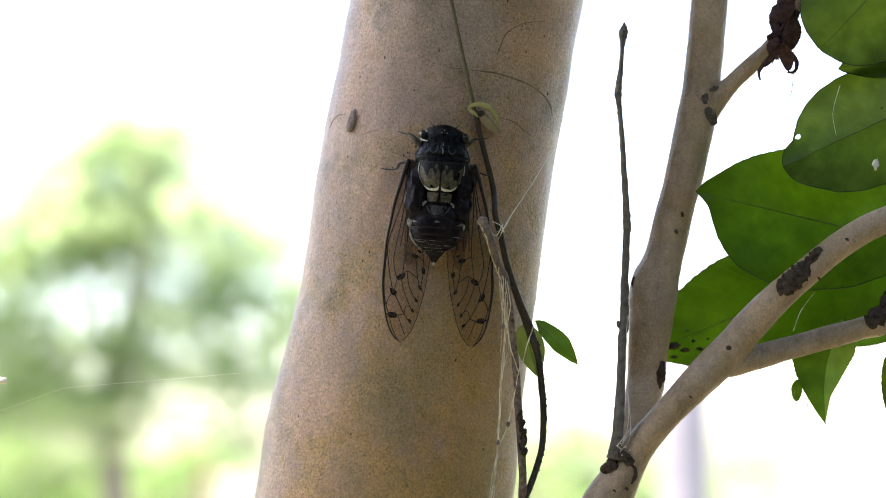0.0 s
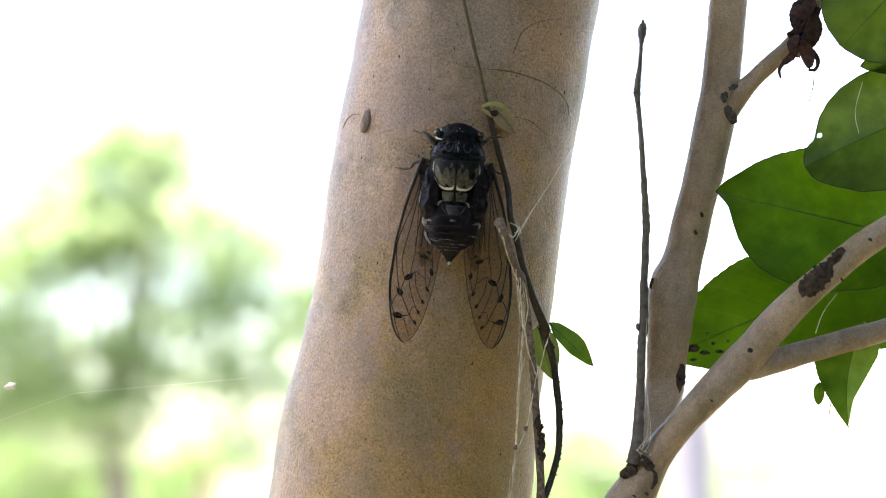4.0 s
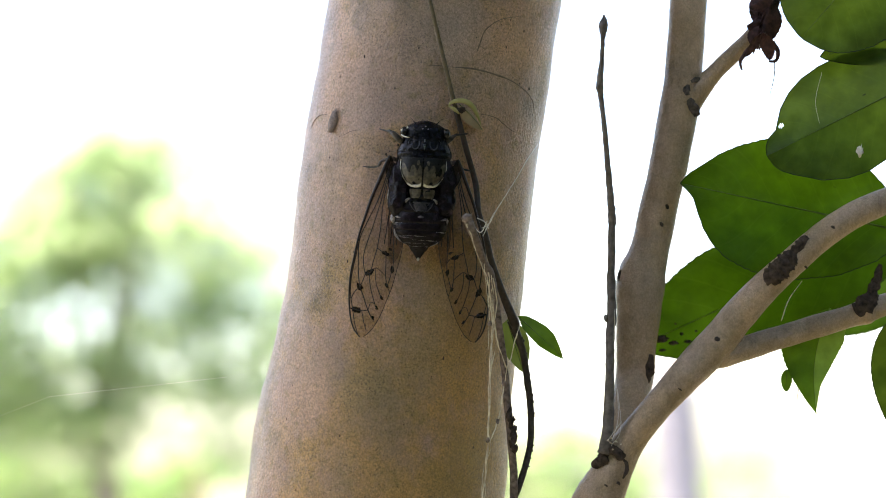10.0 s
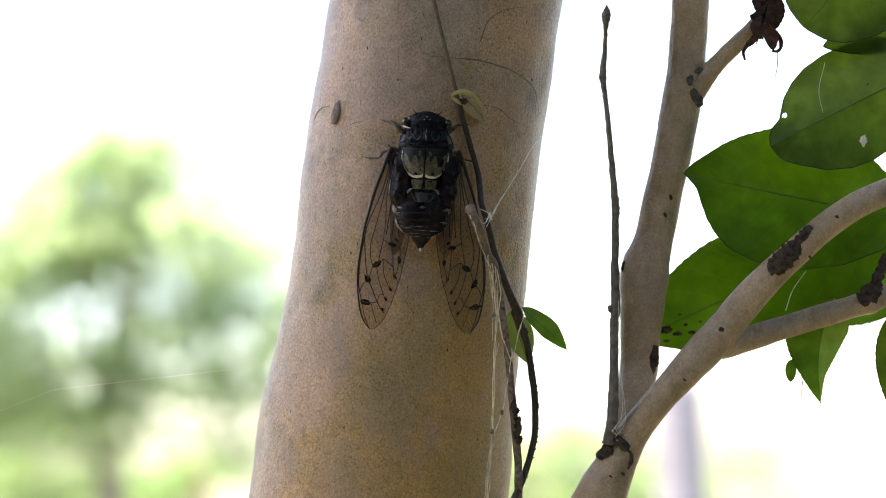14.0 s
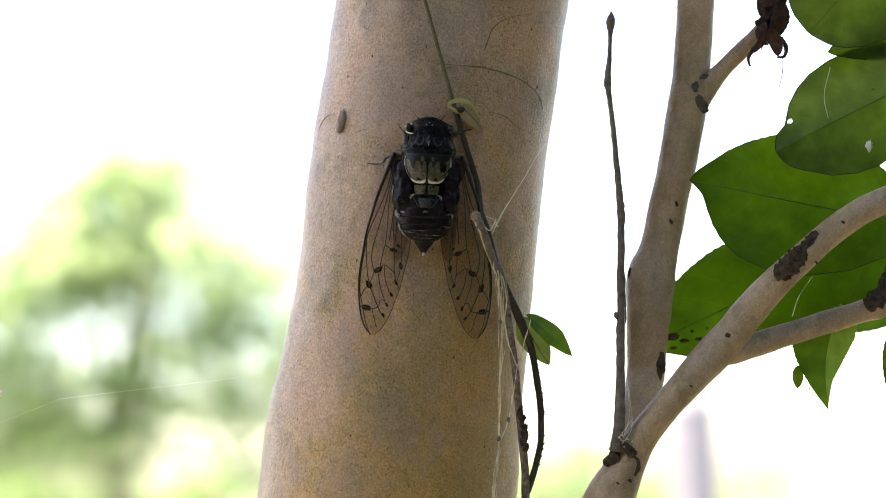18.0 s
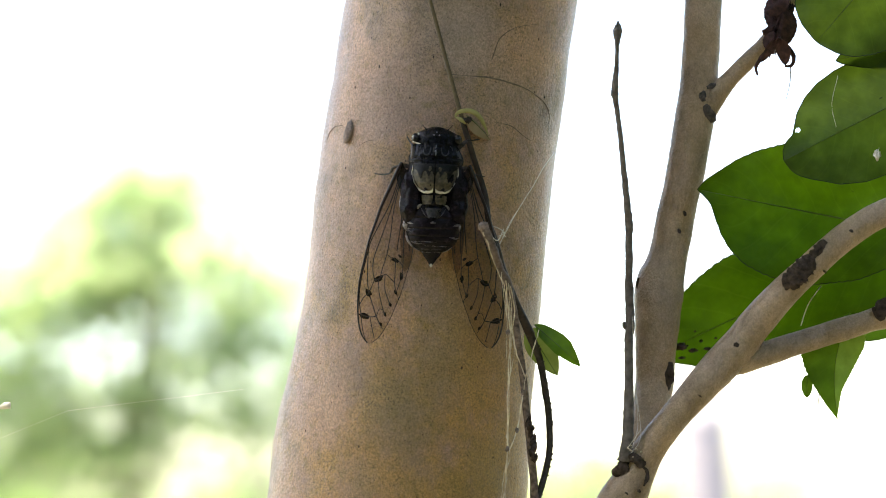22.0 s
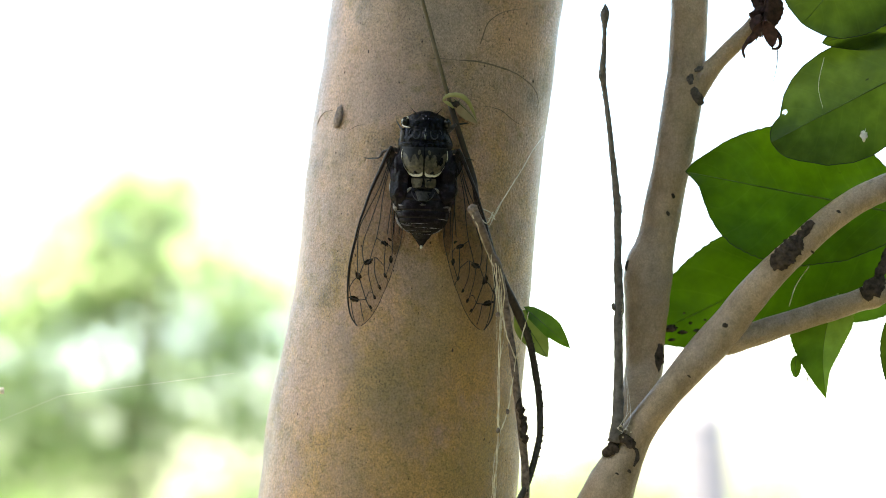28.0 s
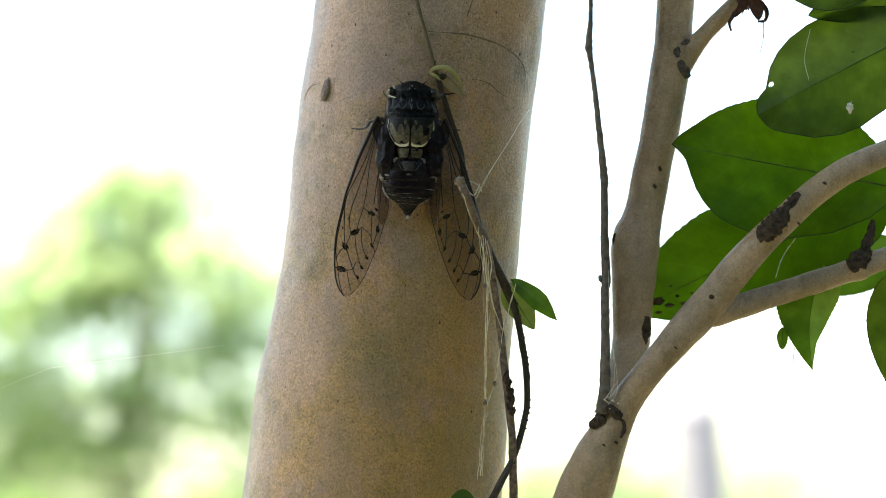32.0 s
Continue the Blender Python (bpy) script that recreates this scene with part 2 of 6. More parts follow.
def leaf_material(name, base, glow, gloss=0.35, through_part=0.5, vein=(0.2, 0.32, 0.06), spots=True):
    m, n, l, p = nodes(name)
    tc = n.new("ShaderNodeTexCoord")
    co, uv = tc.outputs["Object"], tc.outputs["UV"]
    a = noise_node(n, l, co, 160, 5)
    f = noise_node(n, l, co, 1400, 4)
    sep = n.new("ShaderNodeSeparateXYZ")
    l.new(uv, sep.inputs[0])

    def calc(op, x, y):
        q = n.new("ShaderNodeMath")
        q.operation = op
        for i, v in enumerate((x, y)):
            if v is None:
                continue
            if isinstance(v, (int, float)):
                q.inputs[i].default_value = v
            else:
                l.new(v, q.inputs[i])
        return q.outputs[0]
    across = calc("ABSOLUTE", calc("SUBTRACT", sep.outputs["Y"], 0.5), None)
    along = calc("SUBTRACT", sep.outputs["X"], calc("MULTIPLY", across, 0.42))
    wob = calc("ADD", along, calc("MULTIPLY", a.outputs["Fac"], 0.03))
    fr = calc("ABSOLUTE", calc("SUBTRACT", calc("FRACT", calc("MULTIPLY", wob, 9.0), None), 0.5), None)
    line = calc("LESS_THAN", fr, 0.035)
    soft_line = calc("MULTIPLY", line, 0.11)
    dk, lt = tuple(v * 0.7 for v in base), tuple(v * 1.25 for v in base)
    c = ramp(n, l, a.outputs["Fac"], [(0.3, dk), (0.7, lt)]).outputs["Color"]
    c = mixer(n, l, soft_line, c, vein)
    broad = noise_node(n, l, co, 48, 4, 0.6)
    c = mixer(n, l, 1.0, c, ramp(n, l, broad.outputs["Fac"], [(0.35, (0.72, 0.76, 0.7)), (0.62, (1.15, 1.1, 1.0))]).outputs["Color"], "MULTIPLY")
    g = ramp(n, l, a.outputs["Fac"], [(0.3, tuple(v * 0.75 for v in glow)), (0.7, tuple(min(1, v * 1.15) for v in glow))]).outputs["Color"]
    g = mixer(n, l, soft_line, g, tuple(v * 0.6 for v in glow))
    g = mixer(n, l, 1.0, g, ramp(n, l, broad.outputs["Fac"], [(0.35, (0.66, 0.70, 0.6)), (0.62, (1.22, 1.16, 1.0))]).outputs["Color"], "MULTIPLY")
    if spots:
        sp = noise_node(n, l, co, 210, 2)
        k = ramp(n, l, sp.outputs["Fac"], [(0.205, (0.9, 0.9, 0.9)), (0.23, (0, 0, 0))]).outputs["Color"]
        c = mixer(n, l, k, c, (0.02, 0.022, 0.008))
        g = mixer(n, l, k, g, (0.01, 0.012, 0.004))
    l.new(c, p.inputs["Base Color"])
    p.inputs["Roughness"].default_value = gloss
    p.inputs["Specular IOR Level"].default_value = 0.25
    l.new(bump(n, l, f.outputs["Fac"], 0.3, 0.0002), p.inputs["Normal"])
    tr = n.new("ShaderNodeBsdfTranslucent")
    l.new(g, tr.inputs["Color"])
    mx = n.new("ShaderNodeMixShader")
    mx.inputs[0].default_value = through_part
    l.new(p.outputs[0], mx.inputs[1])
    l.new(tr.outputs[0], mx.inputs[2])
    l.new(mx.outputs[0], n["Material Output"].inputs["Surface"])
    return m


def wing_material(name, tint, clear, root=1.0):
    m, n, l, p = nodes(name)
    co = n.new("ShaderNodeTexCoord").outputs["Object"]
    a = noise_node(n, l, co, 260, 4)
    l.new(ramp(n, l, a.outputs["Fac"], [(0.3, tuple(v * 0.7 for v in tint)), (0.7, tint)]).outputs["Color"], p.inputs["Base Color"])
    p.inputs["Roughness"].default_value = 0.28
    l.new(bump(n, l, a.outputs["Fac"], 0.4, 0.0004), p.inputs["Normal"])
    tr = n.new("ShaderNodeBsdfTransparent")
    tr.inputs["Color"].default_value = (0.95, 0.9, 0.84, 1)
    p.inputs["Specular IOR Level"].default_value = 0.25
    mx = n.new("ShaderNodeMixShader")
    # smokier towards the wing's root
    sep = n.new("ShaderNodeSeparateXYZ")
    l.new(co, sep.inputs[0])
    mr = n.new("ShaderNodeMapRange")
    mr.inputs["From Min"].default_value, mr.inputs["From Max"].default_value = -0.030, -0.006
    mr.inputs["To Min"].default_value, mr.inputs["To Max"].default_value = clear, clear * root
    l.new(sep.outputs["Y"], mr.inputs["Value"])
    l.new(mr.outputs[0], mx.inputs[0])
    l.new(p.outputs[0], mx.inputs[1])
    l.new(tr.outputs[0], mx.inputs[2])
    l.new(mx.outputs[0], n["Material Output"].inputs["Surface"])
    return m


# most blotches are bark colour; (-15, 42), (8, 62), (18, 42) paint shade and light
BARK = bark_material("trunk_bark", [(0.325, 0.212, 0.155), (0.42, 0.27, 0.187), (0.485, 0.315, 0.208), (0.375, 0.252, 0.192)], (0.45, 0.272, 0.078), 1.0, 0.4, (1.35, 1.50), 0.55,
                     ((25.5, 58, 11, (0.60, 0.36, 0.21), 0.7), (8, 62, 14, (0.43, 0.315, 0.25), 0.6), (18, 42, 12, (0.45, 0.315, 0.235), 0.5), (-12, 64, 8, (0.50, 0.32, 0.20), 0.5), (-15, 42, 13, (0.31, 0.21, 0.17), 0.6), (-12, 24, 9, (0.34, 0.22, 0.165), 0.5),
                      (22, 16, 10, (0.43, 0.275, 0.15), 0.6), (4, -12, 12, (0.39, 0.255, 0.12), 0.6), (-14, -44, 15, (0.29, 0.20, 0.095), 0.6), (10, -30, 14, (0.48, 0.285, 0.10), 0.6), (-26, -66, 11, (0.36, 0.235, 0.13), 0.5), (12, -60, 13, (0.44, 0.275, 0.075), 0.7),
                      (-2, -30, 9, (0.30, 0.21, 0.11), 0.6), (-33, -34, 11, (0.52, 0.32, 0.19), 0.5), (4, -70, 12, (0.37, 0.245, 0.085), 0.5)))
STEM = bark_material("stem_bark", [(0.40, 0.295, 0.222), (0.47, 0.338, 0.238), (0.52, 0.362, 0.23), (0.41, 0.30, 0.218)], (0.33, 0.235, 0.15), 0.55, 0.4, None, 0.3)
TWIG = plain("grey_twig", (0.15, 0.127, 0.113), 0.7, 0.4, 500, 0.15)
DRY_TWIG = plain("dry_twig", (0.195, 0.14, 0.11), 0.7, 0.6, 800, 0.3)
VINE = plain("vine_skin", (0.05, 0.034, 0.023), 0.55, 0.35, 900, 0.1)
VINE_GREY = plain("vine_grey", (0.056, 0.045, 0.035), 0.45, 0.4, 900, 0.12)
VINE_GREEN = plain("vine_green", (0.15, 0.11, 0.06), 0.5, 0.25, 900, 0.08)
KNOT = plain("knot_wood", (0.30, 0.225, 0.19), 0.8, 0.4, 1200, 0.3)
SCAR = plain("dark_scar", (0.062, 0.043, 0.034), 0.9, 0.7, 700, 0.8)
COLLAR = plain("collar_bark", (0.10, 0.08, 0.072), 0.85, 0.6, 900, 0.5)
SCRATCH = plain("scratch_line", (0.23, 0.17, 0.12), 0.8, 0.3, 1500, 0.05)
FIBRE = plain("dry_fibre", (0.88, 0.64, 0.45), 0.8, 0.4, 420, 0.1, 0.0, 0.0, 0.1)
SILK = plain("spider_silk", (0.95, 0.86, 0.74), 0.35, 0.1, 3000, 0.01)
BRACT = leaf_material("bract", (0.56, 0.52, 0.25), (0.42, 0.40, 0.14), 0.5, 0.35, (0.4, 0.35, 0.2), False)
HUSK = leaf_material("husk", (0.42, 0.32, 0.22), (0.3, 0.2, 0.1), 0.6, 0.25, (0.45, 0.36, 0.24), False)
POD = plain("dried_calyx", (0.075, 0.035, 0.035), 0.7, 0.5, 700, 0.4)
LEAF = leaf_material("green_leaf", (0.036, 0.078, 0.010), (0.082, 0.172, 0.004))
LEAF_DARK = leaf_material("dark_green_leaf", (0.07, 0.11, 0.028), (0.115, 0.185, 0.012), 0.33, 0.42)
LEAF_YOUNG = leaf_material("young_leaf", (0.05, 0.10, 0.02), (0.095, 0.19, 0.012), 0.4, 0.5)
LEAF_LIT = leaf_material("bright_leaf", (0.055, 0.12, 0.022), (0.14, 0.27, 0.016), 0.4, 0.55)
LEAF_PALE = leaf_material("leaf_underside", (0.13, 0.22, 0.065), (0.24, 0.41, 0.06), 0.5, 0.4)
# darker copy of the green leaf, with shade put into its colour
LEAF_SHADE = leaf_material("shaded_leaf", (0.030, 0.062, 0.009), (0.06, 0.13, 0.003))
LEAF_OLIVE = leaf_material("shaded_young_leaf", (0.12, 0.15, 0.05), (0.24, 0.32, 0.07), 0.45, 0.4)
BACKLIT_EDGE = plain("backlit_edge", (0.02, 0.035, 0.012), 0.5, 0.2, 1500, 0.03)
RIB = plain("leaf_rib", (0.085, 0.13, 0.03), 0.5, 0.2, 1500, 0.03)
CHITIN = plain("black_cuticle", (0.0030, 0.0034, 0.0062), 0.16, 0.7, 1300, 0.5, 0.0, 0.0, 0.12, ((0.013, 0.014, 0.024), 620))
CHITIN_BROWN = plain("dark_cuticle", (0.0090, 0.0062, 0.0094), 0.2, 0.6, 1300, 0.5, 0.0, 0.0, 0.12, ((0.030, 0.021, 0.030), 420))
MOTTLE = plain("mottled_cuticle", (0.008, 0.0075, 0.008), 0.45, 0.7, 1900, 0.1, 0.0, 0.0, 0.15, ((0.022, 0.019, 0.015), 800))
BLOOM = plain("waxy_bloom", (0.36, 0.33, 0.33), 0.7, 0.6, 1700, 0.1)
# pale base colour puts the glint into each ocellus
OCELLUS_GLINT = plain("ocellus", (0.22, 0.22, 0.26), 0.2, 0.2, 4000, 0.01)
SHIN = plain("shin_cuticle", (0.022, 0.016, 0.013), 0.45, 0.5, 1200, 0.05)
PALE = plain("olive_cuticle", (0.088, 0.074, 0.05), 0.5, 0.6, 1100, 0.1, 0.0, 0.0, 0.3, ((0.03, 0.026, 0.02), 700))
WHITE = plain("waxy_white", (0.66, 0.63, 0.55), 0.7, 0.2, 2000, 0.04)
RING_GLINT = plain("ring_glint", (0.2, 0.19, 0.2), 0.6, 0.6, 1600, 0.1)
RING = plain("dull_ring_edge", (0.19, 0.175, 0.165), 0.55, 0.6, 1500, 0.1)
DULL_PLATE = plain("dull_plate", (0.040, 0.036, 0.038), 0.5, 0.7, 1500, 0.15, 0.0, 0.0, 0.25, ((0.014, 0.012, 0.014), 700))
DIM_BLOOM = plain("thin_waxy_bloom", (0.085, 0.074, 0.082), 0.6, 0.8, 1500, 0.15)
BLUE = plain("grey_green_cuticle", (0.018, 0.021, 0.026), 0.5, 0.7, 1800, 0.1)
SPEAR = plain("grey_cuticle", (0.10, 0.11, 0.12), 0.45, 0.4, 1800, 0.1)
EYE = plain("eye", (0.012, 0.010, 0.010), 0.22, 0.3, 4000, 0.01, 0.0, 0.0, 0.3)
LEG = plain("leg_cuticle", (0.075, 0.058, 0.048), 0.4, 0.85, 1000, 0.15)
MEMBRANE = wing_material("wing_membrane", (0.075, 0.05, 0.045), 0.78, 0.55)
SMOKY = wing_material("smoky_membrane", (0.035, 0.023, 0.025), 0.84, 0.45)
WING_BASE = wing_material("wing_base", (0.009, 0.0065, 0.0075), 0.2)
WING_SPOT = wing_material("wing_spot", (0.014, 0.010, 0.010), 0.38)
COSTA_VEIN = plain("costal_vein", (0.026, 0.017, 0.014), 0.4, 0.4, 900, 0.05)
VEIN = plain("wing_vein", (0.011, 0.008, 0.007), 0.45, 0.3, 2000, 0.03)


# ---- building blocks ----
def thing(name, base, label, category, **more):
    ob = new(name)
    ob.empty_display_size = 0.01
    ob.matrix_world = FRAME @ Matrix.Translation(Vector(base) / 1000)
    BASE[ob] = Vector(base)
    return tagged(ob, label, category, **more)


def part(name, bm, material, parent, label="", origin=None, smooth=True):
    """One mesh under a thing or a part; the bmesh is in millimetres of the subject's frame."""
    if smooth:
        for f in bm.faces:
            f.smooth = True
    o = BASE[parent] if origin is None else Vector(origin)
    bmesh.ops.transform(bm, matrix=Matrix.Scale(0.001, 4) @ Matrix.Translation(-o), verts=bm.verts)
    me = bpy.data.meshes.new(name)
    bm.to_mesh(me)
    bm.free()
    me.materials.append(material)
    ob = new(name, me)
    ob.parent = parent
    ob.location = (o - BASE[parent]) / 1000
    BASE[ob] = o
    return tagged(ob, label)


def single(name, bm, material, base, label, category, **more):
    """A thing that is one mesh."""
    for f in bm.faces:
        f.smooth = True
    bmesh.ops.transform(bm, matrix=Matrix.Scale(0.001, 4) @ Matrix.Translation(-Vector(base)), verts=bm.verts)
    me = bpy.data.meshes.new(name)
    bm.to_mesh(me)
    bm.free()
    me.materials.append(material)
    ob = new(name, me)
    ob.matrix_world = FRAME @ Matrix.Translation(Vector(base) / 1000)
    BASE[ob] = Vector(base)
    return tagged(ob, label, category, **more)


def smooth_line(pts, per=6):
    """A smooth curve through the points (any number of values a point)."""
    p = [np.array(q, float) for q in pts]
    p = [2 * p[0] - p[1]] + p + [2 * p[-1] - p[-2]]
    out = []
    for i in range(1, len(p) - 2):
        a, b, c, d = p[i - 1:i + 3]
        for k in range(per):
            t = k / per
            out.append(0.5 * (2 * b + (c - a) * t + (2 * a - 5 * b + 4 * c - d) * t * t + (3 * b - a - 3 * c + d) * t ** 3))
    out.append(p[-2])
    return out


def tube(bm, pts, seg=10, per=6, rough=0.0, scale=0.12, cap=True, flat=1.0):
    """A tapered limb through points (u, v, w, radius), with uneven skin."""
    line = smooth_line(pts, per)
    rings, ref = [], None
    for i, q in enumerate(line):
        c, r = Vector(q[:3]), max(q[3], 0.02)
        a = Vector(line[min(i + 1, len(line) - 1)][:3]) - Vector(line[max(i - 1, 0)][:3])
        a.normalize()
        if ref is None:
            ref = a.orthogonal().normalized()
        ref = (ref - a * ref.dot(a)).normalized()
        side = a.cross(ref)
        ring = []
        for k in range(seg):
            g = 2 * math.pi * k / seg
            way = ref * math.cos(g) + side * math.sin(g)
            rr = r * (1 + rough * noise.noise((c + way * r) * scale) + rough * 0.5 * noise.noise((c + way * r) * scale * 3.1))
            d = way * rr
            ring.append(bm.verts.new(c + Vector((d.x, d.y, d.z * flat))))
        rings.append(ring)
    for a, b in zip(rings, rings[1:]):
        for k in range(seg):
            bm.faces.new((a[k], a[(k + 1) % seg], b[(k + 1) % seg], b[k]))
    if cap:
        bm.faces.new(rings[0][::-1])
        bm.faces.new(rings[-1])
    return rings


def blob(bm, centre, radii, sub=2, rough=0.0, scale=0.4, turn=None):
    m = Matrix.Translation(centre) @ (turn.to_4x4() if turn else Matrix.Identity(4)) @ Matrix.Diagonal((*radii, 1))
    r = bmesh.ops.create_icosphere(bm, subdivisions=sub, radius=1.0)
    for v in r["verts"]:
        d = v.co.copy()
        v.co = m @ (d * (1 + rough * noise.noise(Vector(centre) * 0.37 + d * 2.3 * scale / 0.4)))
    return r["verts"]


def leaf_mesh(bm, base, tip, half, normal=(0, 0, 1), fold=0.12, bend=0.06, shape=0.85, wave=0.5, serrate=0.25, n=34, m=8, one_side=0, narrow=1.0, blunt=0.72, holes=(), angled=0.0, sides=None, curve=0.0):
    """A leaf blade: its middle line from base to tip, half as wide as half, folded and bent.
    sides: its own half widths (along, width) on either side of the rib; curve bows the rib sideways."""
    base, tip = Vector(base), Vector(tip)
    a = tip - base
    length = a.length
    nn = Vector(normal)
    nn = (nn - a * (nn.dot(a) / a.length_squared)).normalized()
    s = a.normalized().cross(nn)
    uv = bm.loops.layers.uv.verify()
    grid = []
    js = range(-m, m + 1) if one_side == 0 else (range(0, m + 1) if one_side > 0 else range(-m, 1))
    for i in range(n + 1):
        t = i / n
        h = half * (math.sin(math.pi * t ** shape) ** (0.75 if t < 0.5 else blunt)) * (1 - 0.12 * t ** 4)
        if angled and t > 0.5:
            h = half * math.tanh(angled * (1 - t) * length / half) * (1 - 0.10 * t ** 4)
        row = []
        for j in js:
            x = j / m
            hh = h * (narrow if x < 0 else 1.0)
            if sides:
                prof = sides[0] if x >= 0 else sides[1]
                hh = max(0.02, float(np.interp(t, [p[0] for p in prof], [p[1] for p in prof])))
            if abs(j) == m:
                hh *= 1 - serrate * 0.06 * (i % 2)
            q = base + a * t + s * (hh * x + curve * math.sin(math.pi * t))
            lift = -fold * abs(x) * hh + bend * length * (0.25 - (t - 0.5) ** 2)
            lift += wave * noise.noise(q * 0.06 + Vector((length, half, 0))) * (0.3 + abs(x)) * 2
            row.append((bm.verts.new(q + nn * lift), (t, 0.5 + 0.5 * x)))
        grid.append(row)
    for r0, r1 in zip(grid, grid[1:]):
        for k in range(len(r0) - 1):
            quad = (r0[k], r0[k + 1], r1[k + 1], r1[k])
            mid = (quad[0][0].co + quad[2][0].co) / 2
            if any((mid.x - h[0]) ** 2 + (mid.y - h[1]) ** 2 < h[2] ** 2 for h in holes):
                continue
            f = bm.faces.new([q[0] for q in quad])
            for lp, q in zip(f.loops, quad):
                lp[uv].uv = q[1]
    k0 = list(js).index(0)
    edge = [row[-1][0].co.copy() for row in grid] + [row[0][0].co.copy() for row in grid[::-1]]
    return [row[k0][0].co.copy() for row in grid], edge


def leaf_part(parent, base, tip, half, material=LEAF, name="leaf", label="", rib=0.35, origin=None, **k):
    bm = bmesh.new()
    mid, edge = leaf_mesh(bm, base, tip, half, **k)
    ob = part(name, bm, material, parent, label, origin)
    if rib:
        bm = bmesh.new()
        nn = Vector(k.get("normal", (0, 0, 1))).normalized()
        step = mid[::4]
        tube(bm, [(*(p + nn * 0.05), max(rib * (1 - 0.8 * i / len(step)), 0.06)) for i, p in enumerate(step)], 6, 2)
        part("midrib", bm, RIB, ob, "pale green midrib")
    # a thin dark tube paints the outline a leaf shows against the light
    if rib > 0.3:
        bm = bmesh.new()
        tube(bm, [(*p, 0.14) for p in edge[2:-2]], 5, 1)
        part("backlit_line", bm, BACKLIT_EDGE, ob, "dark line painting the backlit leaf edge")
    return ob


def scar_patch(bm, pts, half):
    """A crusted dark patch, thin and ragged, lying on bark along a line of points."""
    n = len(pts) - 1
    line = [(*p, half * 0.8 * (0.35 + 0.65 * math.sin(math.pi * (0.12 + 0.76 * i / n)))) for i, p in enumerate(pts)]
    tube(bm, line, 28, 14, 0.5, 0.8, True, 0.3)


# ---- the trunk ----
# height v, left and right edge as the trunk's outline in the camera's view gives them
TRUNK = [(73.7, -27.1, 41.8), (57.0, -30.7, 38.3), (42.0, -33.8, 35.9), (30.3, -36.1, 34.0), (15.2, -38.0, 31.6), (-3.2, -40.5, 28.9), (-16.6, -43.1, 27.3), (-31.6, -46.8, 25.4), (-44.1, -51.2, 23.9), (-56.7, -53.5, 22.7), (-73.7, -56.0, 21.6)]
PROFILE = [(900.0, 165.0, 24.0), (420.0, 85.0, 30.0), (160.0, 23.0, 33.2)]
PROFILE += [(v, (a + b) / 2, (b - a) / 2) for v, a, b in TRUNK]
PROFILE += [(-160.0, -35.0, 40.0), (-420.0, -75.0, 44.0), (-900.0, -140.0, 50.0), (-1330.0, -190.0, 60.0), (-1440.0, -200.0, 85.0)]
PROFILE.sort()
FRONT = 3.0


def trunk_at(v):
    """Centre and radius of the trunk at the height v."""
    vs = [p[0] for p in PROFILE]
    near = [v + d for d in (-9, -4.5, 0, 4.5, 9)]
    mean = lambda k: float(np.dot(np.interp(near, vs, [p[k] for p in PROFILE]), (0.1, 0.24, 0.32, 0.24, 0.1)))
    return mean(1), mean(2)


def bark_radius(r, q):
    """The uneven radius of the trunk at the place q."""
    return r + 0.6 * noise.noise(q * 0.035) + 0.42 * noise.noise(q * 0.1) + 0.14 * noise.noise(q * 0.35)


def on_bark(u, v, lift=0.0):
    """The place on the trunk's front at u, v, raised by lift."""
    c, r = trunk_at(v)
    x = max(-0.97, min(0.97, (u - c) / r))
    y = math.sqrt(1 - x * x)
    rr = bark_radius(r, Vector((c + r * x, v, FRONT - r + r * y))) + lift
    return (c + rr * x, v, FRONT - r + rr * y)


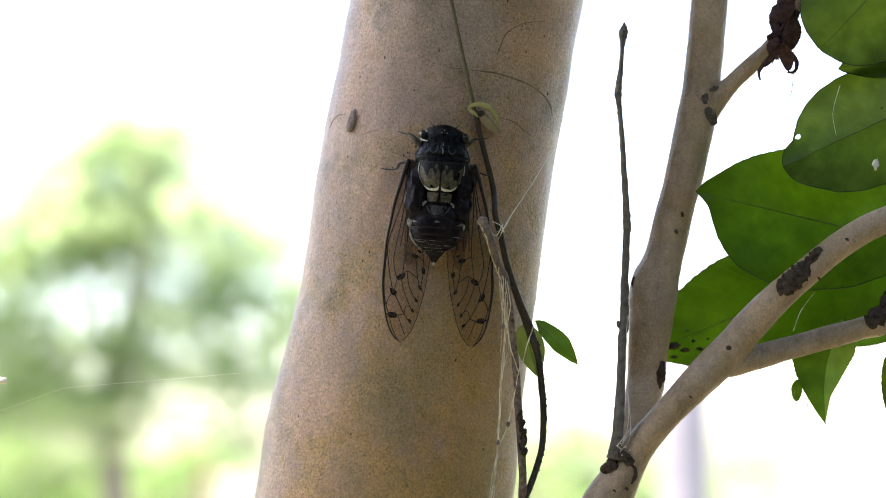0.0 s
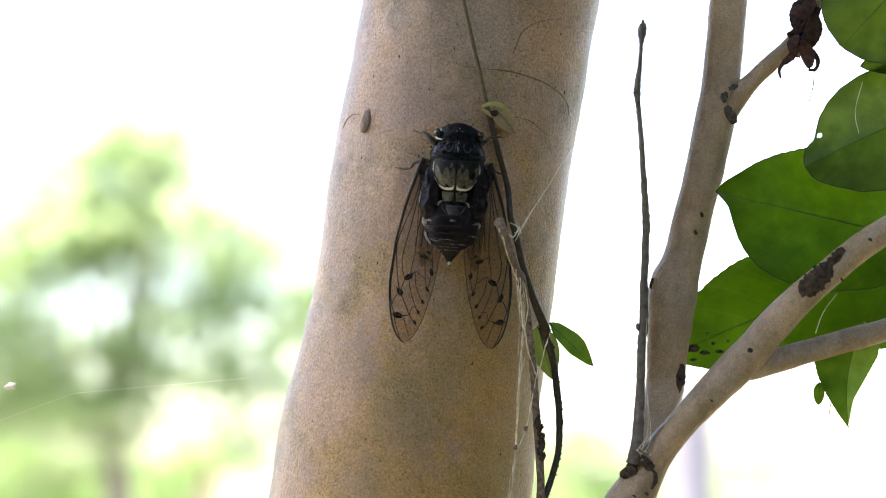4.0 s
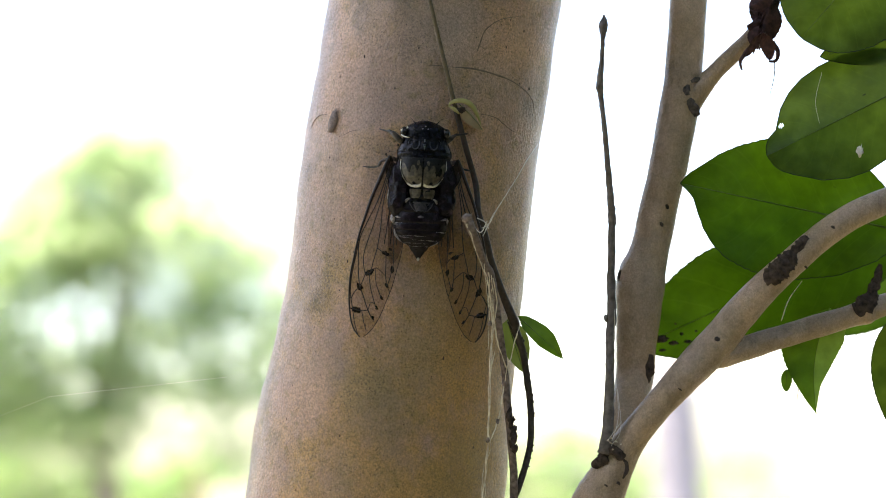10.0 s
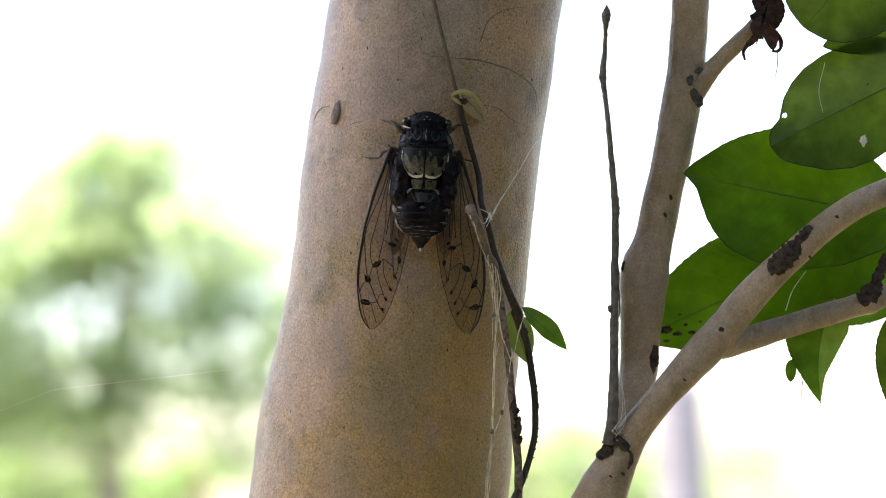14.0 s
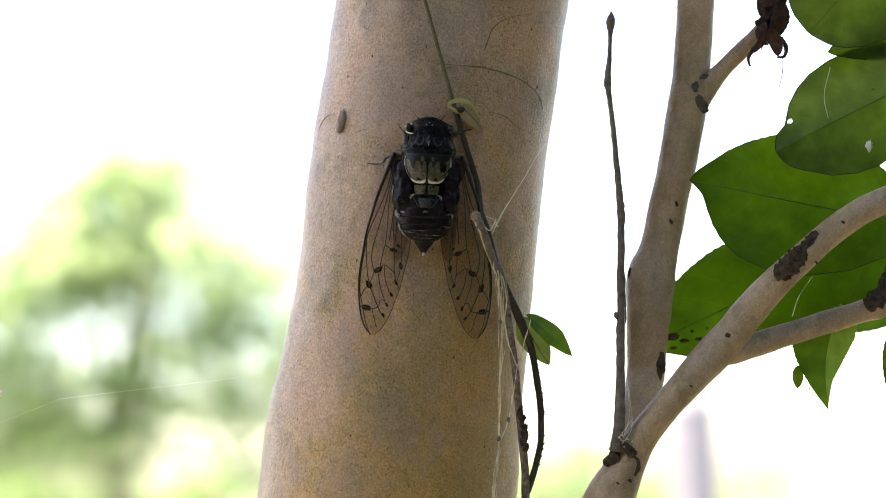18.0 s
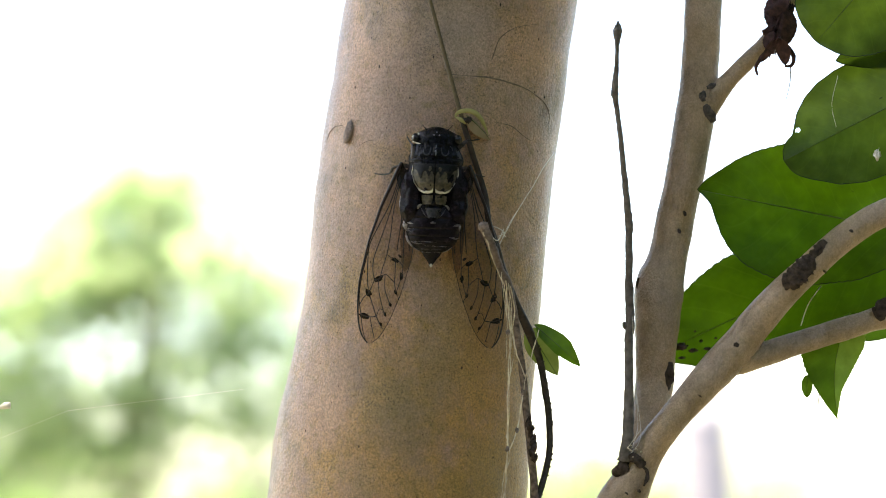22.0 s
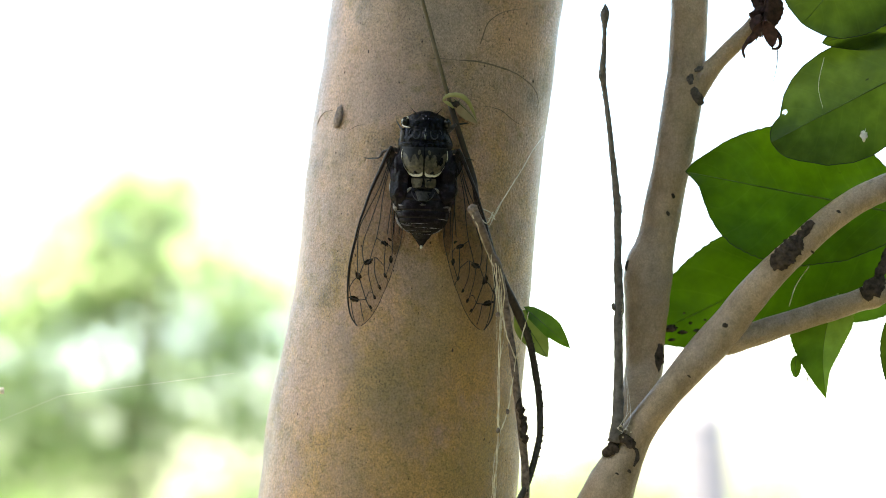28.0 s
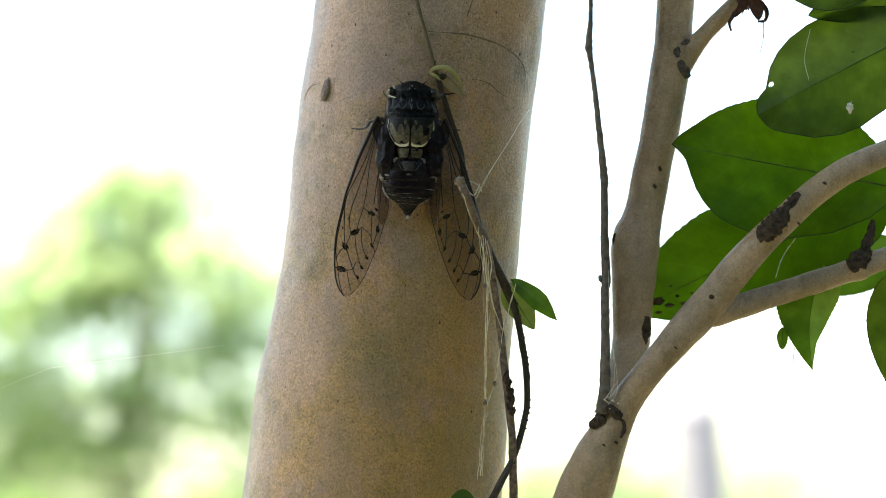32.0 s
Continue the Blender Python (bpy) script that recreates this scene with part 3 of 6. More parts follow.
def bark_tree():
    tree = thing("tree", (-200, -1440, -80), "smooth-barked tree with a leaning mottled buff trunk", "tree")
    bm = bmesh.new()
    line = [(v, *trunk_at(v)) for v in [-1440, -1420, -1380, -1330] + list(range(-1240, -160, 40)) + [i * 2.5 for i in range(-64, 65)] + list(range(200, 901, 35))]
    seg, rings = 96, []
    for v, c, r in line:
        w = FRONT - r
        ring = []
        for k in range(seg):
            g = 2 * math.pi * k / seg
            d = Vector((math.cos(g), 0, math.sin(g)))
            q = Vector((c, v, w)) + d * r
            rr = bark_radius(r, q)
            ring.append(bm.verts.new(Vector((c, v, w)) + d * rr))
        rings.append(ring)
    for a, b in zip(rings, rings[1:]):
        for k in range(seg):
            bm.faces.new((a[k], b[k], b[(k + 1) % seg], a[(k + 1) % seg]))
    bm.faces.new(rings[0])
    bm.faces.new(rings[-1][::-1])
    bmesh.ops.recalc_face_normals(bm, faces=bm.faces)
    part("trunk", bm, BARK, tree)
    # knot with a healed twig scar
    bm = bmesh.new()
    kx = on_bark(-25.9, 36.4, 0.2)
    blob(bm, kx, (1.6, 3.4, 1.0), 3, 0.35, 0.8, Euler((0, -0.75, -0.3)).to_matrix())
    part("knot", bm, KNOT, tree, "small dark brown bud scar")
    # curved scratches in the bark
    for pts, r in (([(7.3, 50.0), (14.4, 49.4), (20.8, 47.8), (24.9, 46.4), (28.2, 44.4), (29.9, 43.0), (31.1, 41.1), (31.6, 38.4)], 0.2),
                   ([(15.1, 54.2), (16.1, 56.8), (17.4, 59.9), (19.4, 61.8), (21.8, 63.2), (24.2, 63.9), (28.5, 64.7)], 0.17),
                   ([(15.8, 36.9), (19.8, 36.0), (22.3, 34.2), (24.7, 32.4), (28.6, 31.2)], 0.13), ([(-22.9, 32.2), (-20.6, 33.2), (-18.2, 33.4)], 0.09),
                   ([(-33.1, 35.2), (-31.7, 37.5), (-29.9, 38.6), (-27.8, 38.6)], 0.16), ([(1.0, 50.6), (3.0, 50.5), (5.0, 50.3), (7.3, 50.0)], 0.13)):
        bm = bmesh.new()
        tube(bm, [(*on_bark(u, v, 0.04), r * (0.5 if i == 0 else 1.45 - 1.1 * i / (len(pts) - 1))) for i, (u, v) in enumerate(pts)], 8, 8, 0.35, 0.8, True, 0.5)
        part("scratch", bm, SCRATCH, tree, "thin curved brown scratch")
    # specks of lichen and small pits
    rnd = random.Random(4)
    for x in range(150):
        v = rnd.uniform(-74, 74)
        c, r = trunk_at(v)
        bm = bmesh.new()
        tall = rnd.uniform(0.12, 0.3) if x % 6 else rnd.uniform(0.35, 0.6)
        blob(bm, on_bark(c + r * rnd.uniform(-0.8, 0.9), v, 0.0), (tall * 0.55, tall, 0.1), 1, 0.5)
        part("speck", bm, SCAR, tree)
    # limbs and the crown overhead that shades the trunk
    rnd = random.Random(9)
    heads = []
    for a, up, out in ((20, 500, 620), (140, 560, 560), (255, 520, 700), (320, 640, 480)):
        bm = bmesh.new()
        d = Vector((math.cos(radians(a)), 0, math.sin(radians(a))))
        p0 = Vector((150, 840, FRONT - 24))
        pts = [p0, p0 + d * out * 0.35 + Vector((0, up * 0.5, 0)), p0 + d * out * 0.75 + Vector((0, up * 0.85, 0)), p0 + d * out + Vector((0, up * 1.3, 0))]
        tube(bm, [(*p, 17 - 4.5 * i) for i, p in enumerate(pts)], 10, 5, 0.08, 0.03)
        part("limb", bm, STEM, tree)
        heads += pts[1:]
    heads += [Vector((165, 1150, -20)), Vector((-60, 1000, 40)), Vector((-160, 1250, 60)), Vector((-250, 1500, 80)), Vector((0, 1300, 0)), Vector((100, 1350, 60)), Vector((60, 1250, -120))]
    verts, faces = [], []
    for h in heads:
        for _ in range(360):
            c = h + Vector((rnd.gauss(-60, 380), rnd.gauss(120, 190), rnd.gauss(0, 380)))
            if c.y < 560 or c.y < 300 - 0.33 * c.z:
                continue
            e = Euler((rnd.uniform(-1.2, 1.2), rnd.uniform(0, 6.3), rnd.uniform(-0.8, 0.8))).to_matrix()
            s = rnd.uniform(32, 62)
            k = len(verts)
            for x, z, y in ((0, -1, 0), (0.5, -0.3, 0.12), (0.42, 0.4, 0.1), (0, 1, -0.1), (-0.42, 0.4, 0.1), (-0.5, -0.3, 0.12)):
                verts.append(c + e @ Vector((x * s, y * s, z * s)))
            faces.append(tuple(range(k, k + 6)))
    me = bpy.data.meshes.new("crown")
    me.from_pydata([tuple((q - BASE[tree]) / 1000) for q in verts], [], faces)
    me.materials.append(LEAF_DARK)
    cr = new("crown", me)
    cr.parent = tree
    return tree


# ---- the forked sapling with its leaves ----
def sapling():
    tree = thing("sapling", (-40, -1430, -60), "young forked tree with pale grey-brown stems and broad green leaves", "tree")
    bm = bmesh.new()
    tube(bm, [(-40, -1432, -60, 15), (-46, -900, -50, 14), (-26, -380, -32, 12), (20, -140, -10, 9.5), (38.5, -90, -2, 8.4), (45.3, -73.2, 1, 7.2), (47.7, -68.1, 1.7, 6.3), (50.2, -63.1, 2.3, 5.5), (53.2, -57.6, 3, 4.7), (56.4, -53.2, 4, 4.3),
              (60.5, -48.2, 4.7, 4.15), (65.3, -42.9, 5, 4.3), (70.3, -37.7, 4.9, 4.7), (75.4, -32.8, 4.2, 5.0), (80.5, -27.6, 4, 4.95), (85.1, -22.1, 4.2, 4.7), (90.0, -16.8, 4.8, 4.45), (95.0, -11.8, 5.5, 4.2),
              (100.4, -7.2, 6, 3.95), (105.8, -2.5, 6, 3.85), (111.7, 1.8, 5.4, 3.8), (117.9, 5.6, 4.7, 3.75), (124.7, 8.4, 4, 3.65), (139.0, 13.6, 2, 3.5), (162, 21, -2, 3.2)], 22, 6, 0.045, 0.13)
    stem = part("branch", bm, STEM, tree, "pale smooth leaning branch")
    bm = bmesh.new()
    tube(bm, [(48.5, -66, -1, 3.6), (52.5, -57, -7, 4.6), (57.0, -45, -16, 5.2), (59.0, -38.1, -20, 5.55), (59.6, -29.9, -20, 5.85), (60.3, -21.8, -20, 6.4), (61.0, -14.5, -20, 6.95), (61.9, -8.9, -20, 6.8),
              (63.7, -3.9, -20, 6.0), (65.4, 2.6, -20, 5.6), (67.3, 10.8, -20, 5.45), (69.4, 18.9, -19, 5.55), (71.1, 27.0, -18, 5.65), (72.9, 35.2, -18, 5.75), (74.4, 43.3, -18, 5.6), (75.3, 51.4, -18, 5.4), (76.2, 59.6, -18, 5.35),
              (76.9, 67.7, -18, 5.35), (79.0, 90, -20, 5.2), (83.0, 122.7, -25, 4.8), (85.9, 159.9, -28, 4.2)], 22, 6, 0.05, 0.13)
    part("stem", bm, STEM, tree, "upright pale stem")
    bm = bmesh.new()
    tube(bm, [(75.5, -33.5, 3, 2.8), (81.0, -32.3, 3, 3.5), (87.3, -30.6, 1.6, 3.45), (93.7, -28.8, 0.6, 3.35), (100.1, -27.1, 0, 3.3), (106.5, -25.5, -1, 3.25), (112.8, -23.8, -1, 3.2), (119.1, -22.0, -1, 3.25), (122.0, -21.2, -1, 3.7), (125.5, -20.2, -2, 3.2), (140, -15.5, -4, 2.8), (157, -9.5, -6, 2.4)], 18, 6, 0.06, 0.16)
    part("side_branch", bm, STEM, tree)
    bm = bmesh.new()
    tube(bm, [(75.8, 39.8, -17, 4.2), (78.6, 42.8, -16, 3.5), (82.4, 46.9, -15.2, 2.65), (86.2, 50.6, -14.5, 2.45), (89.9, 54.0, -13.8, 2.4), (93.6, 57.4, -13, 2.3), (98.0, 63.2, -12, 1.8), (101.6, 69.7, -11, 1.3), (104.7, 77.7, -10, 1.2)], 14, 6, 0.07, 0.2)
    part("side_branch", bm, STEM, tree)
    # bare twig rising from the fork
    bm = bmesh.new()
    tube(bm, [(47.5, -58.3, 6, 1.98), (48.7, -50.1, 6.5, 1.55), (49.3, -39.1, 6.5, 1.33), (49.9, -25.0, 6.5, 1.25), (50.4, -20.3, 6.5, 1.33), (50.5, -9.3, 7, 1.12), (50.9, 3.3, 8, 1.03), (51.0, 7.2, 8.5, 1.16),
              (50.2, 17.3, 11, 0.86), (49.1, 31.2, 14, 0.73), (48.3, 38.8, 15, 0.73), (47.9, 43.4, 16, 0.99), (48.6, 49.5, 17, 0.65), (48.9, 55.6, 18, 0.69), (49.1, 58.3, 18, 1.25), (49.2, 59.9, 18.2, 1.0), (49.4, 61.7, 18.5, 0.17)], 12, 8, 0.24, 0.9)
    twig = part("twig", bm, TWIG, tree, "thin bare grey twig with buds")
    for q in ((47.3, 42.3, 16.5), (51.3, 8.2, 9), (48.7, -20.9, 7), (49.6, 59.8, 18.6)):
        bm = bmesh.new()
        blob(bm, q, (0.6, 1.1, 0.6), 2, 0.3)
        part("bud", bm, TWIG, twig)
    # dark scars and broken bark
    for name, pts, half, label in (
            ("bark_scar", [(92.6, -10.4, 9.2), (94.6, -10.3, 9.9), (96.6, -8.6, 10), (98.8, -6.4, 10), (100.8, -4.4, 9.6)], 3.5, "dark cracked bark scar"),
            ("bark_scar", [(98.6, -6.0, 9.6), (101.0, -3.6, 9.7), (103.0, -1.4, 9.5), (104.6, 0.2, 9.2)], 1.7, "dark broken twig stub"),
            ("bark_scar", [(79.4, 46.0, -13.6), (78.0, 46.1, -13.0), (76.6, 45.4, -12.7)], 1.0, "dark collar scar"),
            ("bark_scar", [(75.8, 44.6, -12.6), (75.1, 43.2, -12.5), (75.4, 41.6, -12.5)], 1.2, "dark collar scar"),
            ("bark_scar", [(75.7, 40.6, -12.6), (76.7, 38.8, -12.8), (77.7, 37.2, -13.4), (78.0, 35.8, -14.0)], 1.7, "dark collar scar"),
            ("bark_scar", [(63.2, -32.4, -15.6), (63.0, -35.4, -15.3), (62.4, -38.4, -15.4), (61.2, -41.6, -15.8)], 1.6, "dark slit scar"),
            ("bark_scar", [(58.4, -41.8, -14.6), (57.2, -43.8, -13.4), (56.0, -45.6, -12.4)], 0.7, "dark slit scar"),
            ("bark_scar", [(44.6, -61.8, 5.0), (45.6, -61.0, 6.0), (46.8, -60.2, 6.8), (48.0, -59.4, 7.2)], 2.0, "dark rotted stub and dark fill beside it"),
            # fills the gap between stub and twig base with a dark patch
            ("bark_scar", [(45.9, -59.2, 6.2), (47.2, -58.0, 6.8), (48.6, -56.8, 7.2)], 1.7, "dark rotted stub and dark fill beside it"),
            ("bark_scar", [(48.8, -56.4, 7.6), (50.0, -57.4, 7.7), (51.6, -58.8, 7.8), (52.6, -59.6, 7.4)], 1.7, "dark crumbling crust"),
            ("bark_scar", [(52.4, -59.8, 7.6), (53.4, -61.4, 7.4), (53.2, -63.4, 7.6), (52.2, -65.2, 8.0)], 0.7, "dark cracked crust"),
            ("bark_scar", [(118.6, -20.6, 2.2), (120.4, -19.8, 2.6), (122.2, -18.4, 2.6), (124.2, -15.6, 1.5)], 3.2, "dark node on the side branch"),
            ("bark_scar", [(122.0, -19.0, 2.0), (123.4, -16.2, 2.0), (125.0, -12.6, 1.6), (126.4, -8.0, 1.0)], 1.7, "dark dead twig stub"),
            ("lenticel", [(78.4, -27.2, 8.9), (79.0, -27.4, 9.0), (79.8, -27.6, 8.9)], 0.9, "dark dot"),
            ("lenticel", [(68.6, 10.6, -14.4), (68.9, 10.0, -14.4), (69.1, 9.2, -14.4)], 0.6, "dark dot"),
            ("lenticel", [(66.9, 5.6, -14.6), (67.2, 5.0, -14.6), (67.4, 4.2, -14.6)], 0.55, "dark dot"),
            ("lenticel", [(55.3, -8.0, -17.5), (55.2, -9.6, -17.4), (55.1, -11.2, -17.5)], 0.8, "small twig scar"),
            ("lenticel", [(103.6, -7.9, 9.4), (104.0, -8.2, 9.4), (104.4, -8.6, 9.3)], 0.5, "dark dot"),
            ("lenticel", [(86.4, -19.6, 8.9), (86.9, -19.9, 8.9), (87.3, -20.3, 8.8)], 0.35, "dark dot"),
            ("lenticel", [(68.0, -40.6, 9.6), (68.5, -41.0, 9.6), (68.9, -41.3, 9.5)], 0.35, "dark dot"),
            ("lenticel", [(47.0, -66.8, 8.0), (47.5, -67.0, 8.0), (47.9, -67.4, 8.0)], 0.4, "dark dot"),
            ("lenticel", [(50.4, -66.2, 8.3), (50.9, -66.5, 8.3), (51.3, -66.9, 8.2)], 0.45, "dark dot"),
            ("lenticel", [(111.2, 2.9, 9.1), (111.8, 2.7, 9.1), (112.3, 2.2, 9.1)], 0.6, "dark dot")):
        bm = bmesh.new()
        scar_patch(bm, pts, half)
        part(name, bm, COLLAR if "collar" in label else SCAR, stem, label)
    # dried flower remains on the upper side branch
    rnd = random.Random(21)
    bm = bmesh.new()
    blob(bm, (97.2, 61.5, -9.5), (2.5, 6.6, 2.2), 4, 0.9, 1.5, Euler((0, 0, -0.35)).to_matrix())
    flower = part("dried_flower", bm, POD, tree, "shrivelled dark purple-brown dried flower")
    for a, b, half, nn in (((99.8, 69.4, -8), (92.7, 65.3, -6), 2.6, (0.3, 0.5, 1)), ((98.6, 67.7, -7), (95.6, 55.8, -6), 3.8, (-0.4, 0.2, 1)), ((99.6, 71.0, -8), (98.4, 57.8, -7), 3.0, (0.7, 0.1, 1)), ((96.4, 62.8, -7), (91.9, 60.9, -7), 2.2, (0, 0.8, 1)),
                           ((95.4, 58.5, -6), (91.2, 51.8, -7), 1.5, (0.5, 0.2, 1)), ((97.3, 58.6, -6), (98.6, 50.6, -7), 2.0, (-0.6, 0, 1)), ((95.3, 60.1, -6), (95.2, 53.6, -7), 2.4, (0.2, 0, 1)), ((101.1, 74.2, -8), (95.1, 68.9, -7), 2.4, (0.4, 0.6, 1))):
        bm = bmesh.new()
        leaf_mesh(bm, a, b, half, normal=nn, fold=0.9, bend=0.2, wave=2.4, serrate=0.8, n=16, m=5, blunt=0.5)
        part("petal", bm, POD, flower)
    for pts in ([(93.2, 54.6, -8), (91.4, 52.6, -8), (90.0, 50.4, -8), (90.4, 48.0, -8)], [(99.2, 55.6, -8), (100.7, 53.0, -7), (100.0, 50.4, -7), (98.0, 50.2, -7)], [(96.9, 68.2, -9), (94.5, 68.9, -8), (93.8, 67.1, -8)]):
        bm = bmesh.new()
        tube(bm, [(*p, 0.8 - 0.16 * i) for i, p in enumerate(pts)], 7, 4, 0.3, 0.5)
        part("curl", bm, POD, flower)
    bm = bmesh.new()
    tube(bm, [(99.8, 50.9, -8, 0.16), (99.5, 46.0, -8, 0.13), (98.2, 40.9, -8, 0.09)], 5, 4)
    part("thread", bm, DRY_TWIG, tree, "hanging brown thread")
    # leaves
    leaf_part(tree, (138, 0.5, -8), (71.9, 16.3, -7), 19.5, LEAF, label="broad bright green leaf", normal=(0.05, 0.1, 1), fold=0.05, bend=-0.02, wave=0.7, n=60, m=12,
              sides=([(0, 0), (0.1, 9), (0.25, 17), (0.45, 20.5), (0.6, 19.8), (0.68, 18.0), (0.783, 14.4), (0.86, 10.7), (0.93, 6.0), (0.976, 3.0), (1, 0)],
                     [(0, 0), (0.134, 10.2), (0.277, 16.4), (0.457, 20.1), (0.62, 20.4), (0.67, 19.9), (0.753, 18.2), (0.818, 15.0), (0.865, 11.4), (0.905, 6.9), (0.935, 3.2), (0.965, 1.6), (1, 0)]))
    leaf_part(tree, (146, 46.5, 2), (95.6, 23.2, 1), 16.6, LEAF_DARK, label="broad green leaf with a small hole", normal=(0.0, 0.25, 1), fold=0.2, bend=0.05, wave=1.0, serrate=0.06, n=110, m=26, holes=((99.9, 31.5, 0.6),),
              sides=([(0, 0), (0.1, 9.5), (0.284, 15.6), (0.426, 17.0), (0.552, 17.2), (0.659, 16.2), (0.749, 13.9), (0.828, 10.6), (0.866, 8.0), (0.9, 5.6), (0.951, 4.4), (0.985, 2.6), (1, 0.4)],
                     [(0, 0), (0.15, 9), (0.35, 14.5), (0.579, 16.2), (0.69, 15.5), (0.811, 12.9), (0.923, 7.9), (0.97, 5.2), (0.99, 3.2), (1, 0.4)]))
    blade = [(0, 0), (0.2, 9), (0.4, 15), (0.6, 16.9), (0.714, 16.2), (0.81, 14.4), (0.905, 11.0), (0.952, 8.0), (0.976, 5.7), (1, 1.0)]
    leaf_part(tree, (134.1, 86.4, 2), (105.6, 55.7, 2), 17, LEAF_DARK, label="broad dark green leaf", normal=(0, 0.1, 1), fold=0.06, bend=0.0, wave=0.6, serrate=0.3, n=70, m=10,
              sides=(blade, [(0, 0), (0.08, 9), (0.2, 15), (0.4, 19), (0.6, 18.4), (0.714, 16.8)] + blade[5:]))
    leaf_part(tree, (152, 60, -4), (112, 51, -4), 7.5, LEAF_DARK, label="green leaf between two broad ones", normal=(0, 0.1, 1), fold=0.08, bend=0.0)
    leaf_part(tree, (140, -1, -25), (61.5, -30.4, -27), 16, LEAF_SHADE, label="green leaf with a browned spotted tip", normal=(0.0, 0.15, 1), fold=0.12, bend=0.03, wave=0.8, n=60, m=12, curve=1.6,
              sides=([(0, 0), (0.15, 7), (0.35, 13), (0.52, 16.6), (0.648, 17.6), (0.7, 17.0), (0.776, 15.4), (0.843, 13.2), (0.92, 9.0), (0.97, 4.4), (1, 0)],
                     [(0, 0), (0.12, 9), (0.3, 15), (0.5, 17.4), (0.7, 15.2), (0.82, 10.8), (0.896, 8.0), (0.971, 3.8), (1, 0)]))
    leaf_part(tree, (106.0, -22.0, -40), (150.0, -17.0, -40), 9.6, LEAF_YOUNG, label="green leaf behind the side branch", normal=(0.0, 0.1, 1), fold=0.1, shape=0.9)
    droop = leaf_part(tree, (113.0, -20.0, -5), (108.3, -49.7, -4), 10.2, LEAF_YOUNG, label="young drooping leaf folded along its rib", rib=0.12, normal=(0.15, 0, 1), fold=0.2, bend=0.05, serrate=0.5, n=44, one_side=1, curve=2.6,
                      sides=([(0, 0), (0.15, 7.5), (0.3, 9.9), (0.438, 9.9), (0.56, 8.4), (0.68, 6.5), (0.793, 4.4), (0.894, 2.5), (1, 0)], [(0, 0), (1, 0)]))
    bm = bmesh.new()
    leaf_mesh(bm, (113.0, -20.0, -5), (108.3, -49.7, -4), 9.4, normal=(0.15, 0, 1), fold=0.3, bend=0.05, serrate=0.5, n=44, one_side=-1, curve=2.6,
              sides=([(0, 0), (1, 0)], [(0, 0), (0.15, 7.6), (0.304, 8.4), (0.441, 7.0), (0.571, 5.3), (0.735, 2.5), (0.905, 1.0), (1, 0)]))
    part("folded_half", bm, LEAF_PALE, droop, "paler underside turned forward")
    leaf_part(tree, (100.6, -37.0, -6), (100.2, -43.4, -6), 1.6, LEAF_YOUNG, label="tiny young leaf", rib=0.12, n=14, m=4, blunt=0.5)
    bm = bmesh.new()
    tube(bm, [(104.2, -41.0, -6, 0.14), (103.4, -45.0, -6, 0.11), (103.2, -49.0, -6, 0.05)], 5, 3)
    part("stipule", bm, DRY_TWIG, tree, "thread-like dry stipule")
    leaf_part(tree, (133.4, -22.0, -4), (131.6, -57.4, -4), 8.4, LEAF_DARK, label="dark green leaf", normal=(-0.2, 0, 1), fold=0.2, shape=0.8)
    rnd = random.Random(71)
    for u, v, a, b in ((67.2, -28.3, 1.9, 1.0), (70.8, -29.6, 1.2, 0.55), (73.2, -27.0, 0.5, 0.4), (75.1, -29.3, 1.1, 0.5), (77.5, -26.3, 0.4, 0.3), (71.5, -24.0, 0.35, 0.3), (67.5, -31.6, 1.0, 0.4)):
        bm = bmesh.new()
        blob(bm, (u, v, -23.6), (a, b, 0.25), 3, 0.7, 1.0)
        part("leaf_spot", bm, SCAR, tree, "browned spot on a leaf")
    return tree


# ---- the vine, the broken twig and loose fibres beside the cicada ----
VINE_BASE = (24.6, -22.8, -3)


